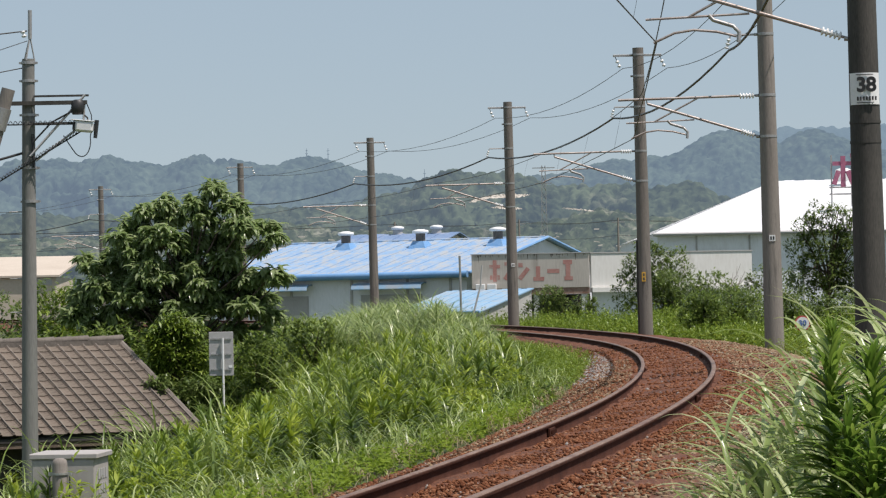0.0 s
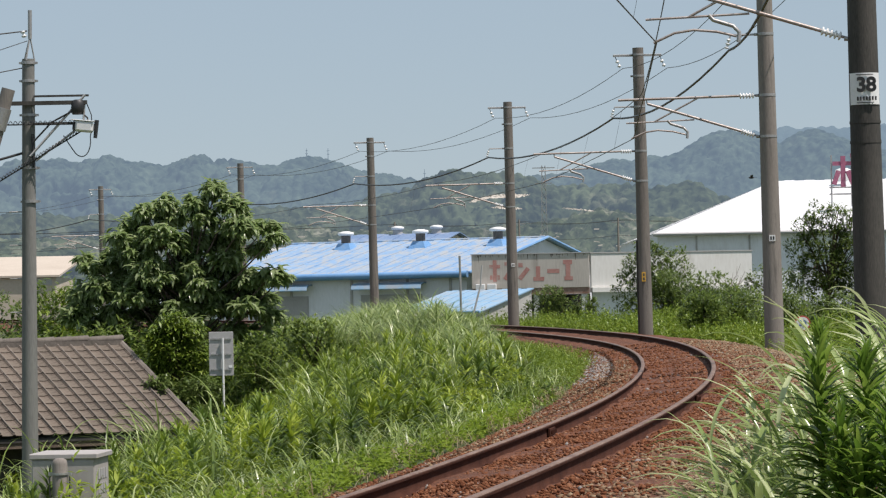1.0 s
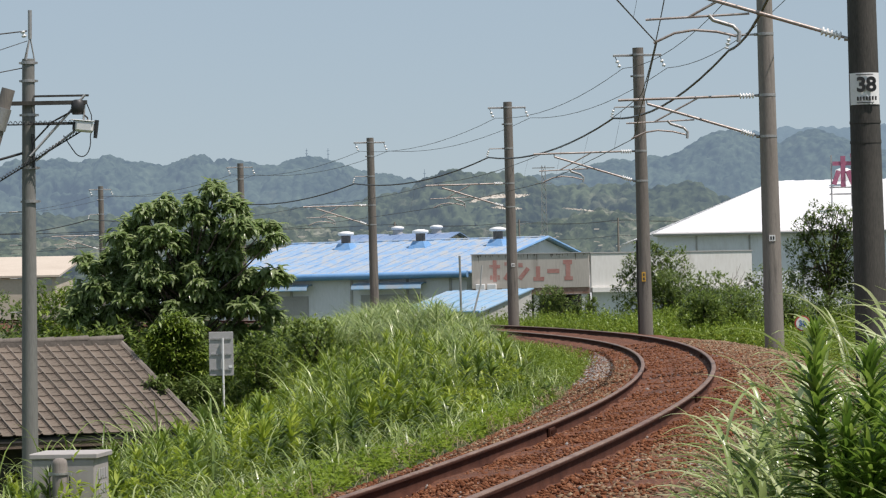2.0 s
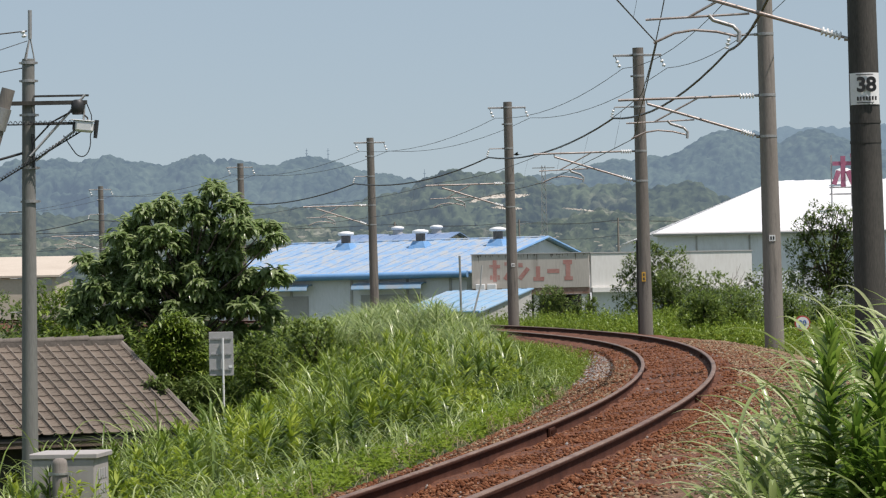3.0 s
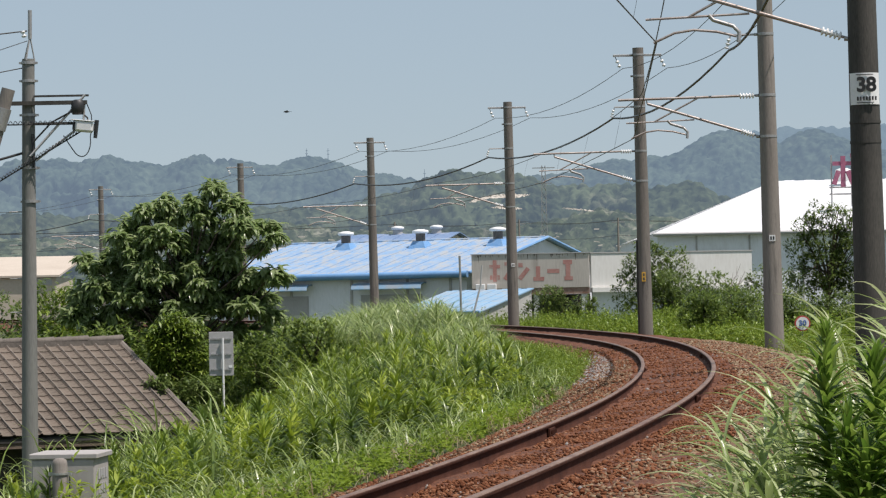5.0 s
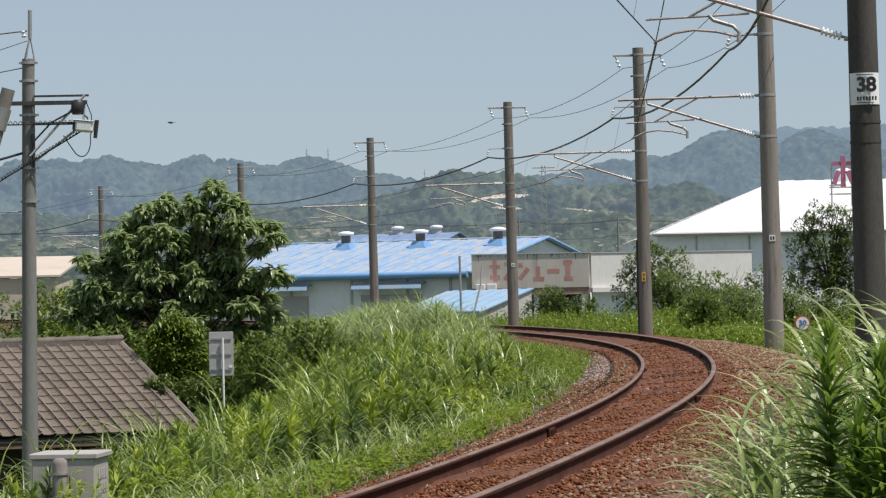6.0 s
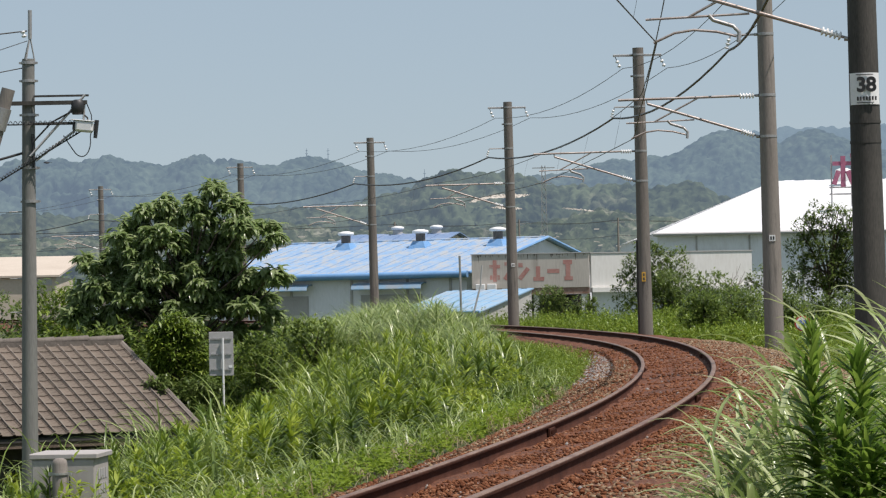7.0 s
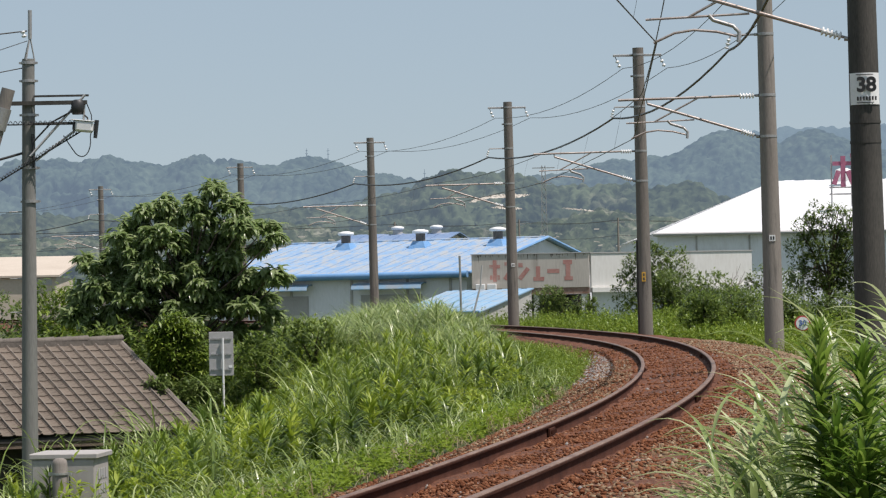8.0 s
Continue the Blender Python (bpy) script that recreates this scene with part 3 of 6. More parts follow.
def hills():
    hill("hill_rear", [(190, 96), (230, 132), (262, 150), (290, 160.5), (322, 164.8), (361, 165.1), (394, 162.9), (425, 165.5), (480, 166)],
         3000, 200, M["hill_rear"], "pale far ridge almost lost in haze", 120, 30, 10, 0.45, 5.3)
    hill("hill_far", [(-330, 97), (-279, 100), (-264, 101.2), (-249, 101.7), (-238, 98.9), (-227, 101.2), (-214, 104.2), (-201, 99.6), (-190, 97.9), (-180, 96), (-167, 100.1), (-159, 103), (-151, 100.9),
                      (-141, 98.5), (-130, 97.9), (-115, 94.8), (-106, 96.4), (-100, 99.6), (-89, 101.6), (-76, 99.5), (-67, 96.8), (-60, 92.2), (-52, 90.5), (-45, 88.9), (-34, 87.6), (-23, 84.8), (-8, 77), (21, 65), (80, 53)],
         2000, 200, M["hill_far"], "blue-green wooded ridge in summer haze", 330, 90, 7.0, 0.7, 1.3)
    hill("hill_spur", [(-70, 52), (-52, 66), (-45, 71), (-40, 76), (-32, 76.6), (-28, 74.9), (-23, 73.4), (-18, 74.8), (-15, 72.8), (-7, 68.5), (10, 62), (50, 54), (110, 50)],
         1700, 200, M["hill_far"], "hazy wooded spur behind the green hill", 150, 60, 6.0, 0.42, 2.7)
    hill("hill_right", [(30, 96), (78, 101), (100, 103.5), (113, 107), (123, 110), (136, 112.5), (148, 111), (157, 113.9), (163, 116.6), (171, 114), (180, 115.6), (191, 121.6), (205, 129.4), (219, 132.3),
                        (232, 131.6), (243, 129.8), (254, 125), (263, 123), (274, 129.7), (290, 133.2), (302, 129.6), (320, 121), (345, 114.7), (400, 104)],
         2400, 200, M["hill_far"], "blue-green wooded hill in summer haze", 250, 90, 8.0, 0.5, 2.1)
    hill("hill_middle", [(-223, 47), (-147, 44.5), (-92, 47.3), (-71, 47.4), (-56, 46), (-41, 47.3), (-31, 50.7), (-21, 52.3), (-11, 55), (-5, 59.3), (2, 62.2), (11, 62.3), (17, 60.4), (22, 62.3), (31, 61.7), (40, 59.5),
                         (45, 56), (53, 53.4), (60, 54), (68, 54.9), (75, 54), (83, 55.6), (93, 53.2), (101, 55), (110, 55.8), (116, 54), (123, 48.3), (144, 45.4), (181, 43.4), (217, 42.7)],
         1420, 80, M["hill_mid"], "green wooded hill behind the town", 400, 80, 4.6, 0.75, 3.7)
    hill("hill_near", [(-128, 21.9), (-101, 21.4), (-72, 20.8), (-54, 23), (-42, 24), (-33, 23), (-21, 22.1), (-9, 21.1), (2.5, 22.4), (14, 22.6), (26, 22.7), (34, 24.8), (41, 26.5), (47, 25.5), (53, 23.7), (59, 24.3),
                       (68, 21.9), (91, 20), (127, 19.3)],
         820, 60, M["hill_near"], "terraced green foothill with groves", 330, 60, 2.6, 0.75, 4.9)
    # a bare earth cut and its tracks on the middle hill, brightened by emission
    rng = np.random.default_rng(9)
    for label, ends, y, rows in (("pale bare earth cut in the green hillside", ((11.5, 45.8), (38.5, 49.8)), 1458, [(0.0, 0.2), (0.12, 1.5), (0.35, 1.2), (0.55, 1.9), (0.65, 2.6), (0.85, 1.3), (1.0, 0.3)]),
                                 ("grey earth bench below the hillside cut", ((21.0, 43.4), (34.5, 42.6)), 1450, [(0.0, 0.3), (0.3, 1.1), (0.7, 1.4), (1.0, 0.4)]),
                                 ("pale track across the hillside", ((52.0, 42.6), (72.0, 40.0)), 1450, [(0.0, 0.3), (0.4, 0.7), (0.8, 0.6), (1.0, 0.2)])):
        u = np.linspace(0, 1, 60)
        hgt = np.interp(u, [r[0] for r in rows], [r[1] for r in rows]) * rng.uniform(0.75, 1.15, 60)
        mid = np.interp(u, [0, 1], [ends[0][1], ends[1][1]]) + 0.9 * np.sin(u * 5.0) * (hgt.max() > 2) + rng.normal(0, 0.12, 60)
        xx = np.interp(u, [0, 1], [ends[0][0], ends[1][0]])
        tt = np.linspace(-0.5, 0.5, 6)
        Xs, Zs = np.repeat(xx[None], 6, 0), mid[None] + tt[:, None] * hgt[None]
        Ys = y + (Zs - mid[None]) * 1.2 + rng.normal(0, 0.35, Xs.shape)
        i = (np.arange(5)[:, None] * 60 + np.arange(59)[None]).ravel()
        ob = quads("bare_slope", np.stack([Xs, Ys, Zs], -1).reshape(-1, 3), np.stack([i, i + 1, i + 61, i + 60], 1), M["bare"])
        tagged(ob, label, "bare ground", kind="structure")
    # terrace walls, huts and clearings on the foothill, brightened by emission
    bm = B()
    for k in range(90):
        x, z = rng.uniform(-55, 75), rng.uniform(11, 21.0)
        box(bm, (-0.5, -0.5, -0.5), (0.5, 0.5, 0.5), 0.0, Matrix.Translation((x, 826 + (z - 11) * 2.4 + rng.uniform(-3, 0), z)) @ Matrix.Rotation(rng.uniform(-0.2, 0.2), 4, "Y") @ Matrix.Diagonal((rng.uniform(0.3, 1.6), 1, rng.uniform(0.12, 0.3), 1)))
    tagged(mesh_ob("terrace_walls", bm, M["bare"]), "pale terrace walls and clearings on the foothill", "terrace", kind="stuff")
    # thin masts along the far ridge, sharing the far hills' haze emission
    for x, y, z, h in ((-88.0, 2190, 98.0, 7.5), (-74.0, 2190, 96.5, 9.0), (-11.0, 2150, 74.0, 15.0)):
        m = thing("relay_mast", (x, y, z), "thin hazy mast on a wooded ridge", "mast", "masts on the ridge")
        bm = B()
        tube(bm, [(0, 0, -4), (0, 0, h)], [0.35, 0.15], 5)
        for k in (0.55, 0.8):
            box(bm, (-0.9, -0.1, h * k), (0.9, 0.1, h * k + 0.3))
        part("shaft", bm, M["hill_far"], m)


# ---- factory ----
def slab_roof(bm, a, b, c, d, t=0.12):
    vs = [bm.verts.new(v) for v in (a, b, c, d)]
    lo = [bm.verts.new(Vector(v) - Vector((0, 0, t))) for v in (a, b, c, d)]
    bm.faces.new(vs)
    bm.faces.new(lo[::-1])
    for i in range(4):
        j = (i + 1) % 4
        bm.faces.new((vs[j], vs[i], lo[i], lo[j]))
    return bm


def factory():
    m = Matrix.Translation((1.55, 224, -1.0)) @ Matrix.Rotation(radians(-25), 4, "Z")
    f = thing("factory", m, "long low factory with a worn blue sheet roof", "factory")
    L, W, EZ, RZ = 19.5, 26.0, 4.45, 6.85
    bm = B()
    box(bm, (-L, 0, 0), (0, 0.3, EZ))
    part("front_wall", bm, M["wall_grey"], f, "pale grey clad wall")
    bm = B()
    box(bm, (-L, W - 0.3, 0), (0, W, EZ))
    part("back_wall", bm, M["wall_grey"], f)
    for x in (-L, -0.3):
        bm = B()
        prism(bm, [(0.3, 0), (W - 0.3, 0), (W - 0.3, EZ), (W / 2, RZ - 0.1), (0.3, EZ)], 0, 0.3)
        bm.transform(Matrix.Translation((x + 0.3, 0, 0)) @ Matrix.Rotation(radians(90), 4, "Z"))
        part("gable_wall", bm, M["wall_grey"], f, "pale gable wall")
    n = 30
    for k in range(n):
        a, b = -L - 0.4 + (L + 0.8) * k / n, -L - 0.4 + (L + 0.8) * (k + 1) / n + 0.05
        up = 0.035 * (k % 2)
        for e in (-0.5, W + 0.5):
            ez = EZ - 0.09
            bm = B()
            slab_roof(bm, (a, e, ez + up), (b, e, ez + up), (b, W / 2, RZ + up), (a, W / 2, RZ + up), 0.08)
            part("roof_sheet", bm, M["blue_roof"], f)
    bm = B()
    tube(bm, [(-L - 0.4, W / 2, RZ + 0.02), (0.4, W / 2, RZ + 0.02)], 0.10, 8)
    part("ridge_cap", bm, M["blue_roof"], f, "blue ridge cap", True)
    bm = B()
    tube(bm, [(-L - 0.3, -0.62, EZ - 0.18), (0.35, -0.62, EZ - 0.18)], 0.24, 10)
    part("gutter", bm, M["blue_trim"], f, "blue rounded eaves gutter", True)
    for e, s in ((-0.5, 1), (W + 0.5, -1)):
        bm = B()
        tube(bm, [(0.42, e, EZ - 0.1), (0.42, W / 2, RZ + 0.03)], 0.10, 6)
        part("verge_trim", bm, M["blue_trim"], f, "blue verge board")
    for x in (-1.2, -4.4, -8.6, -13.2, -17.0):
        bm = B()
        box(bm, (x - 0.08, -0.09, 0), (x + 0.08, -0.002, EZ - 0.1))
        part("wall_post", bm, M["shutter"], f)
    for x0, x1 in ((-8.2, -3.0), (-16.6, -11.6)):
        bm = B()
        box(bm, (x0 + 0.3, -0.06, 0), (x1 - 0.3, -0.004, 3.0))
        part("shutter", bm, M["shutter"], f, "grey shutter under a blue awning")
        for z in np.arange(0.3, 2.9, 0.3):
            bm = B()
            box(bm, (x0 + 0.35, -0.085, z), (x1 - 0.35, -0.062, z + 0.24))
            part("shutter_slat", bm, M["shutter"], f)
        bm = B()
        pr = [(a, z + 0.38) for a, z in ((0.0, 3.42), (-0.5, 3.40), (-0.85, 3.26), (-0.98, 3.02), (-0.98, 2.96), (-0.88, 2.98), (-0.80, 3.18), (-0.48, 3.31), (0.0, 3.33))]
        prism(bm, pr, x0, x1)
        for v in bm.verts:
            v.co = Vector((v.co.y, v.co.x, v.co.z))
        part("awning", bm, M["blue_sheet"], f, "rounded blue awning")
    # roof ventilators
    for x, y, sc in ((-2.3, 10.4, 1.0), (-8.3, 10.4, 1.0), (-14.2, 10.4, 1.0)):
        z = EZ + (RZ - EZ) * (1 - abs(y - W / 2) / (W / 2))
        v = Vector((x, y, z))
        bm = B()
        lo = [bm.verts.new((x + a * 0.85, y + b * 0.85, z - 0.35 + 0.10 * b)) for a, b in ((-1, -1), (1, -1), (1, 1), (-1, 1))]
        hi = [bm.verts.new((x + a * 0.42, y + b * 0.42, z + 0.40)) for a, b in ((-1, -1), (1, -1), (1, 1), (-1, 1))]
        bm.faces.new(hi)
        bm.faces.new(lo[::-1])
        for a in range(4):
            bm.faces.new((lo[a], lo[(a + 1) % 4], hi[(a + 1) % 4], hi[a]))
        vb = part("ventilator_base", bm, M["blue_trim"], f, "blue flared flashing")
        bm = B()
        tube(bm, [(x, y, z + 0.15), (x, y, z + 1.0 * sc)], 0.34 * sc, 14)
        part("ventilator_neck", bm, M["drum"], vb, "dark grey ventilator drum", True)
        bm = B()
        tube(bm, [(x, y, z + 0.95 * sc), (x, y, z + 1.02 * sc), (x, y, z + 1.16 * sc), (x, y, z + 1.25 * sc)], [0.46 * sc, 0.60 * sc, 0.56 * sc, 0.2 * sc], 16)
        part("ventilator_cap", bm, M["white"], vb, "white ventilator cap", True)


def rear_factory():
    m = Matrix.Translation((-2.0, 258, -1.0)) @ Matrix.Rotation(radians(-25), 4, "Z")
    f = thing("rear_factory", m, "second factory hall with a dull blue roof", "factory")
    L, W, EZ, RZ = 9.0, 14.0, 6.2, 7.95
    bm = B()
    box(bm, (-L, 0, 0), (0, 0.3, EZ))
    part("front_wall", bm, M["wall_grey"], f)
    bm = B()
    prism(bm, [(0.3, 0), (W - 0.3, 0), (W - 0.3, EZ), (W / 2, RZ - 0.1), (0.3, EZ)], 0, 0.3)
    bm.transform(Matrix.Translation((0, 0, 0)) @ Matrix.Rotation(radians(90), 4, "Z"))
    part("gable_wall", bm, M["wall_sign"], f, "beige gable wall")
    n = 12
    for k in range(n):
        a, b = -L - 0.4 + (L + 0.8) * k / n, -L - 0.4 + (L + 0.8) * (k + 1) / n + 0.04
        for e in (-0.5, W + 0.5):
            bm = B()
            up = 0.04 * (k % 2)
            slab_roof(bm, (a, e, EZ - 0.1 + up), (b, e, EZ - 0.1 + up), (b, W / 2, RZ + up), (a, W / 2, RZ + up), 0.08)
            part("roof_sheet", bm, M["blue_dull"], f)
    for x in (-1.6, -5.0):
        bm = B()
        tube(bm, [(x, W / 2, RZ - 0.2), (x, W / 2, RZ + 0.35)], 0.4, 12)
        vb = part("ventilator_neck", bm, M["shutter"], f, "grey ventilator drum", True)
        bm = B()
        tube(bm, [(x, W / 2, RZ + 0.33), (x, W / 2, RZ + 0.4), (x, W / 2, RZ + 0.55), (x, W / 2, RZ + 0.62)], [0.42, 0.52, 0.5, 0.2], 14)
        part("ventilator_cap", bm, M["white"], vb, "white ventilator cap", True)


def glyph(strokes, w, h):
    """A sign mark of bars: strokes are (x0, z0, x1, z1, thickness) in a unit cell."""
    bm = B()
    for k, (x0, z0, x1, z1, t) in enumerate(strokes):
        a, b = Vector((x0 * w, 0, z0 * h)), Vector((x1 * w, 0, z1 * h))
        d = (b - a).normalized()
        o = Vector((-d.z, 0, d.x)) * t * h / 2
        q = [a + o, b + o, b - o, a - o]
        prism(bm, [(v.x, v.z) for v in q], -0.004 - 0.0015 * k, 0.0)
    return bm


MARKS = [
    [(0.05, 0.70, 0.95, 0.70, 0.16), (0.5, 0.0, 0.5, 1.0, 0.18), (0.1, 0.2, 0.3, 0.2, 0.2), (0.7, 0.2, 0.9, 0.2, 0.2)],
    [(0.12, 0.1, 0.9, 0.75, 0.2), (0.1, 0.82, 0.4, 0.82, 0.16)],
    [(0.12, 0.1, 0.85, 0.6, 0.2), (0.05, 0.75, 0.4, 0.75, 0.2)],
    [(0.45, 0.68, 0.45, 0.1, 0.2), (0.05, 0.1, 0.95, 0.1, 0.18)],
    [(0.0, 0.45, 1.0, 0.45, 0.2)],
    [(0.1, 0.85, 0.85, 0.85, 0.2), (0.5, 0.85, 0.5, 0.05, 0.22), (0.2, 0.1, 0.9, 0.1, 0.18)]]


def sign_building():
    m = Matrix.Translation((9.53, 219, -1.0)) @ Matrix.Rotation(radians(-8), 4, "Z")
    f = thing("sign_building", m, "flat-roofed annex with faded red marks on a beige wall", "building")
    bm = B()
    box(bm, (-7.75, 0, 3.22), (0, 0.25, 5.45), 0.02)
    part("sign_wall", bm, M["wall_sign"], f, "beige rust-streaked sign wall")
    bm = B()
    box(bm, (-7.8, -0.06, 5.45), (0.05, 0.32, 5.52))
    part("coping", bm, M["shutter"], f, "dark coping strip")
    drip = random.Random(12)
    bm = B()
    for k in range(46):
        x = drip.uniform(-7.6, -0.2)
        w, ln = drip.uniform(0.02, 0.06), drip.uniform(0.08, 0.42) * drip.random() + 0.06
        prism(bm, [(x, 5.44), (x + w, 5.44), (x + w * 0.7, 5.44 - ln), (x + w * 0.3, 5.44 - ln)], -0.0035, -0.001)
    part("rust_streaks", bm, M["bark"], f, "dark rust streaks below the coping")
    bm = B()
    box(bm, (-7.7, 0.05, 2.80), (-0.02, 0.4, 3.22))
    part("lintel", bm, surface("rusty lintel", (0.20, 0.10, 0.07), (0.34, 0.24, 0.19), 1.5, 12, 0.9), f, "rust-stained beam under the sign")
    bm = B()
    box(bm, (-7.6, 3.2, 0), (-0.3, 3.5, 2.8))
    part("recess_wall", bm, M["dark"], f, "wall coloured dark for the shade under the overhang")
    for x in (-7.4, -3.7, -0.55):
        bm = B()
        box(bm, (x, 0.1, 0), (x + 0.35, 0.45, 2.8), 0.02)
        part("column", bm, M["wall_white"], f, "white column")
    bm = B()
    slab_roof(bm, (-7.75, 0.25, 5.3), (0, 0.25, 5.3), (0, 8, 5.3), (-7.75, 8, 5.3), 0.2)
    part("flat_roof", bm, M["shutter"], f)
    for k, st in enumerate(MARKS):
        bm = glyph(st, 0.80, 1.42)
        for v in bm.verts:
            v.co += Vector((-6.62 + k * 0.965, -0.004, 3.68))
        part("sign_mark", bm, M["sign_red"], f, "faded red painted mark")
    for x in (-7.45, -6.7):
        bm = B()
        box(bm, (x, -0.45, 3.05), (x + 0.6, -0.05, 3.55), 0.03)
        part("air_conditioner", bm, M["white"], f, "white outdoor unit")
    # plain white wing
    m2 = Matrix.Translation((9.60, 219.05, -1.0)) @ Matrix.Rotation(radians(14), 4, "Z")
    g = thing("white_annex", m2, "plain white plastered annex wall with stains", "building")
    bm = B()
    box(bm, (0.05, 0, 3.2), (11.15, 0.25, 5.42), 0.02)
    part("upper_wall", bm, M["wall_white"], g, "white stained wall")
    bm = B()
    box(bm, (0, -0.05, 5.42), (11.2, 0.3, 5.49))
    part("coping", bm, M["shutter"], g)
    bm = B()
    box(bm, (0.05, -0.25, 2.86), (11.15, 0.3, 3.2), 0.02)
    part("ledge", bm, M["wall_white"], g, "projecting white ledge")
    bm = B()
    box(bm, (0.3, 0.5, 0), (11.0, 0.8, 2.86))
    part("lower_wall", bm, M["wall_grey"], g)
    bm = B()
    box(bm, (10.9, 0.25, 0), (11.15, 7.5, 5.42))
    part("end_wall", bm, M["wall_white"], g)


def white_hall():
    f = thing("white_roofed_hall", (18.3, 290, -1.0), "large hall with a bright white sheet roof", "building")
    EZ, RZ = 8.1, 13.5
    bm = B()
    box(bm, (0.3, 0.5, 0), (34, 0.8, EZ))
    part("front_wall", bm, M["wall_grey"], f, "pale blue-grey panel wall")
    bm = B()
    box(bm, (0.3, 0.8, 0), (0.6, 60, EZ))
    part("side_wall", bm, M["wall_grey"], f)
    for x in (3.6, 8.2, 12.8, 17.4, 22.0):
        bm = B()
        box(bm, (x, 0.42, 0), (x + 0.16, 0.498, EZ - 0.1))
        part("wall_post", bm, M["shutter"], f)
    n = 24
    for k in range(n):
        u, w = k / n, (k + 1) / n
        bm = B()
        up = 0.04 * (k % 2)
        slab_roof(bm, (35 * u, 0, EZ + up), (35 * w, 0, EZ + up), (13.5 + 23 * w, 30, RZ + up), (13.5 + 23 * u, 30, RZ + up), 0.1)
        part("roof_sheet", bm, M["white_roof"], f)
    bm = B()
    vs = [bm.verts.new(v) for v in ((0, 0, EZ), (13.5, 30, RZ), (0, 60, EZ))]
    bm.faces.new(vs)
    bmesh.ops.solidify(bm, geom=bm.faces[:], thickness=0.1)
    part("hip_sheet", bm, M["white_roof"], f)
    bm = B()
    tube(bm, [(-0.1, -0.12, EZ - 0.12), (35, -0.12, EZ - 0.12)], 0.16, 6)
    part("gutter", bm, M["shutter"], f, "grey gutter")
    bm = B()
    tube(bm, [(19.6, 26, 13.2), (19.6, 26, 14.0), (19.6, 26, 14.3), (19.6, 26, 14.45)], [0.5, 0.8, 0.75, 0.3], 14)
    part("ventilator", bm, M["white"], f, "white roof ventilator", True)
    # rooftop sign mark on its frame
    g = thing("rooftop_sign", (34.9, 300, 10.4), "magenta rooftop sign mark on a white frame", "sign")
    bm = glyph([(0.0, 0.76, 1.0, 0.76, 0.13), (0.5, 0.0, 0.5, 1.0, 0.15), (0.05, 0.08, 0.28, 0.52, 0.15), (0.72, 0.52, 0.98, 0.08, 0.15), (0.86, 1.02, 1.06, 1.02, 0.12)], 1.85, 2.75)
    for v in bm.verts:
        v.co.y *= 60.0
    bm.transform(Matrix.Translation((0.1, -0.05, 0.75)))
    part("mark", bm, M["sign_pink"], g, "magenta mark of bars")
    bm = B()
    for x in (0.0, 1.8):
        tube(bm, [(x, 0, -1.0), (x, 0, 3.6)], 0.07, 6)
    for z in (0.1, 0.7):
        tube(bm, [(-0.2, 0, z), (2.2, 0, z)], 0.07, 6)
    part("frame", bm, M["steel"], g, "pale steel frame")


def blue_shed():
    f = thing("blue_roofed_shed", (0, 0, -1.0), "small shed with a pale blue sheet roof", "shed")
    A, Bp, C = Vector((0.2, 216, 3.12)), Vector((5.75, 214, 3.18)), Vector((2.15, 205, 1.74))
    D = A + (C - Bp)
    n = 14
    for k in range(n):
        u, w = k / n, (k + 1) / n
        bm = B()
        up = Vector((0, 0, 0.03 * (k % 2)))
        slab_roof(bm, D.lerp(C, u) + up, D.lerp(C, w) + up, A.lerp(Bp, w) + up, A.lerp(Bp, u) + up, 0.08)
        part("roof_sheet", bm, M["blue_sheet"], f)
    bm = B()
    q = [C + Vector((-0.15, 0.2, -0.1)), Bp + Vector((-0.15, 0, -0.1)), Vector((Bp.x - 0.15, Bp.y, 0)), Vector((C.x - 0.15, C.y + 0.2, 0))]
    bm.faces.new([bm.verts.new(v) for v in q])
    bmesh.ops.solidify(bm, geom=bm.faces[:], thickness=0.15)
    part("gable_wall", bm, M["wall_white"], f, "white wall")
    bm = B()
    q = [C + Vector((-0.2, 0.2, -0.1)), D + Vector((0, 0.2, -0.1)), Vector((D.x, D.y + 0.2, 0)), Vector((C.x - 0.2, C.y + 0.2, 0))]
    bm.faces.new([bm.verts.new(v) for v in q])
    bmesh.ops.solidify(bm, geom=bm.faces[:], thickness=0.15)
    part("front_wall", bm, M["wall_white"], f)
    bm = B()
    tube(bm, [D + Vector((0, 0, 0.05)), C + Vector((0, 0, 0.05))], 0.07, 6)
    part("gutter", bm, M["blue_trim"], f)


def cream_warehouse():
    f = thing("cream_warehouse", (-46, 262, -1.0), "flat cream warehouse behind trees", "warehouse")
    bm = B()
    box(bm, (0, 0, 0), (15.7, 12, 5.0), 0.05)
    part("wall", bm, M["cream"], f)
    bm = B()
    slab_roof(bm, (-0.3, -0.3, 5.15), (16.0, -0.3, 5.15), (16.4, 16, 6.9), (-0.3, 16, 6.9), 0.15)
    part("roof", bm, M["cream"], f, "pale cream sheet roof")
    bm = B()
    box(bm, (14.2, -0.06, 4.4), (15.4, -0.004, 4.9))
    part("vent_panel", bm, M["shutter"], f)


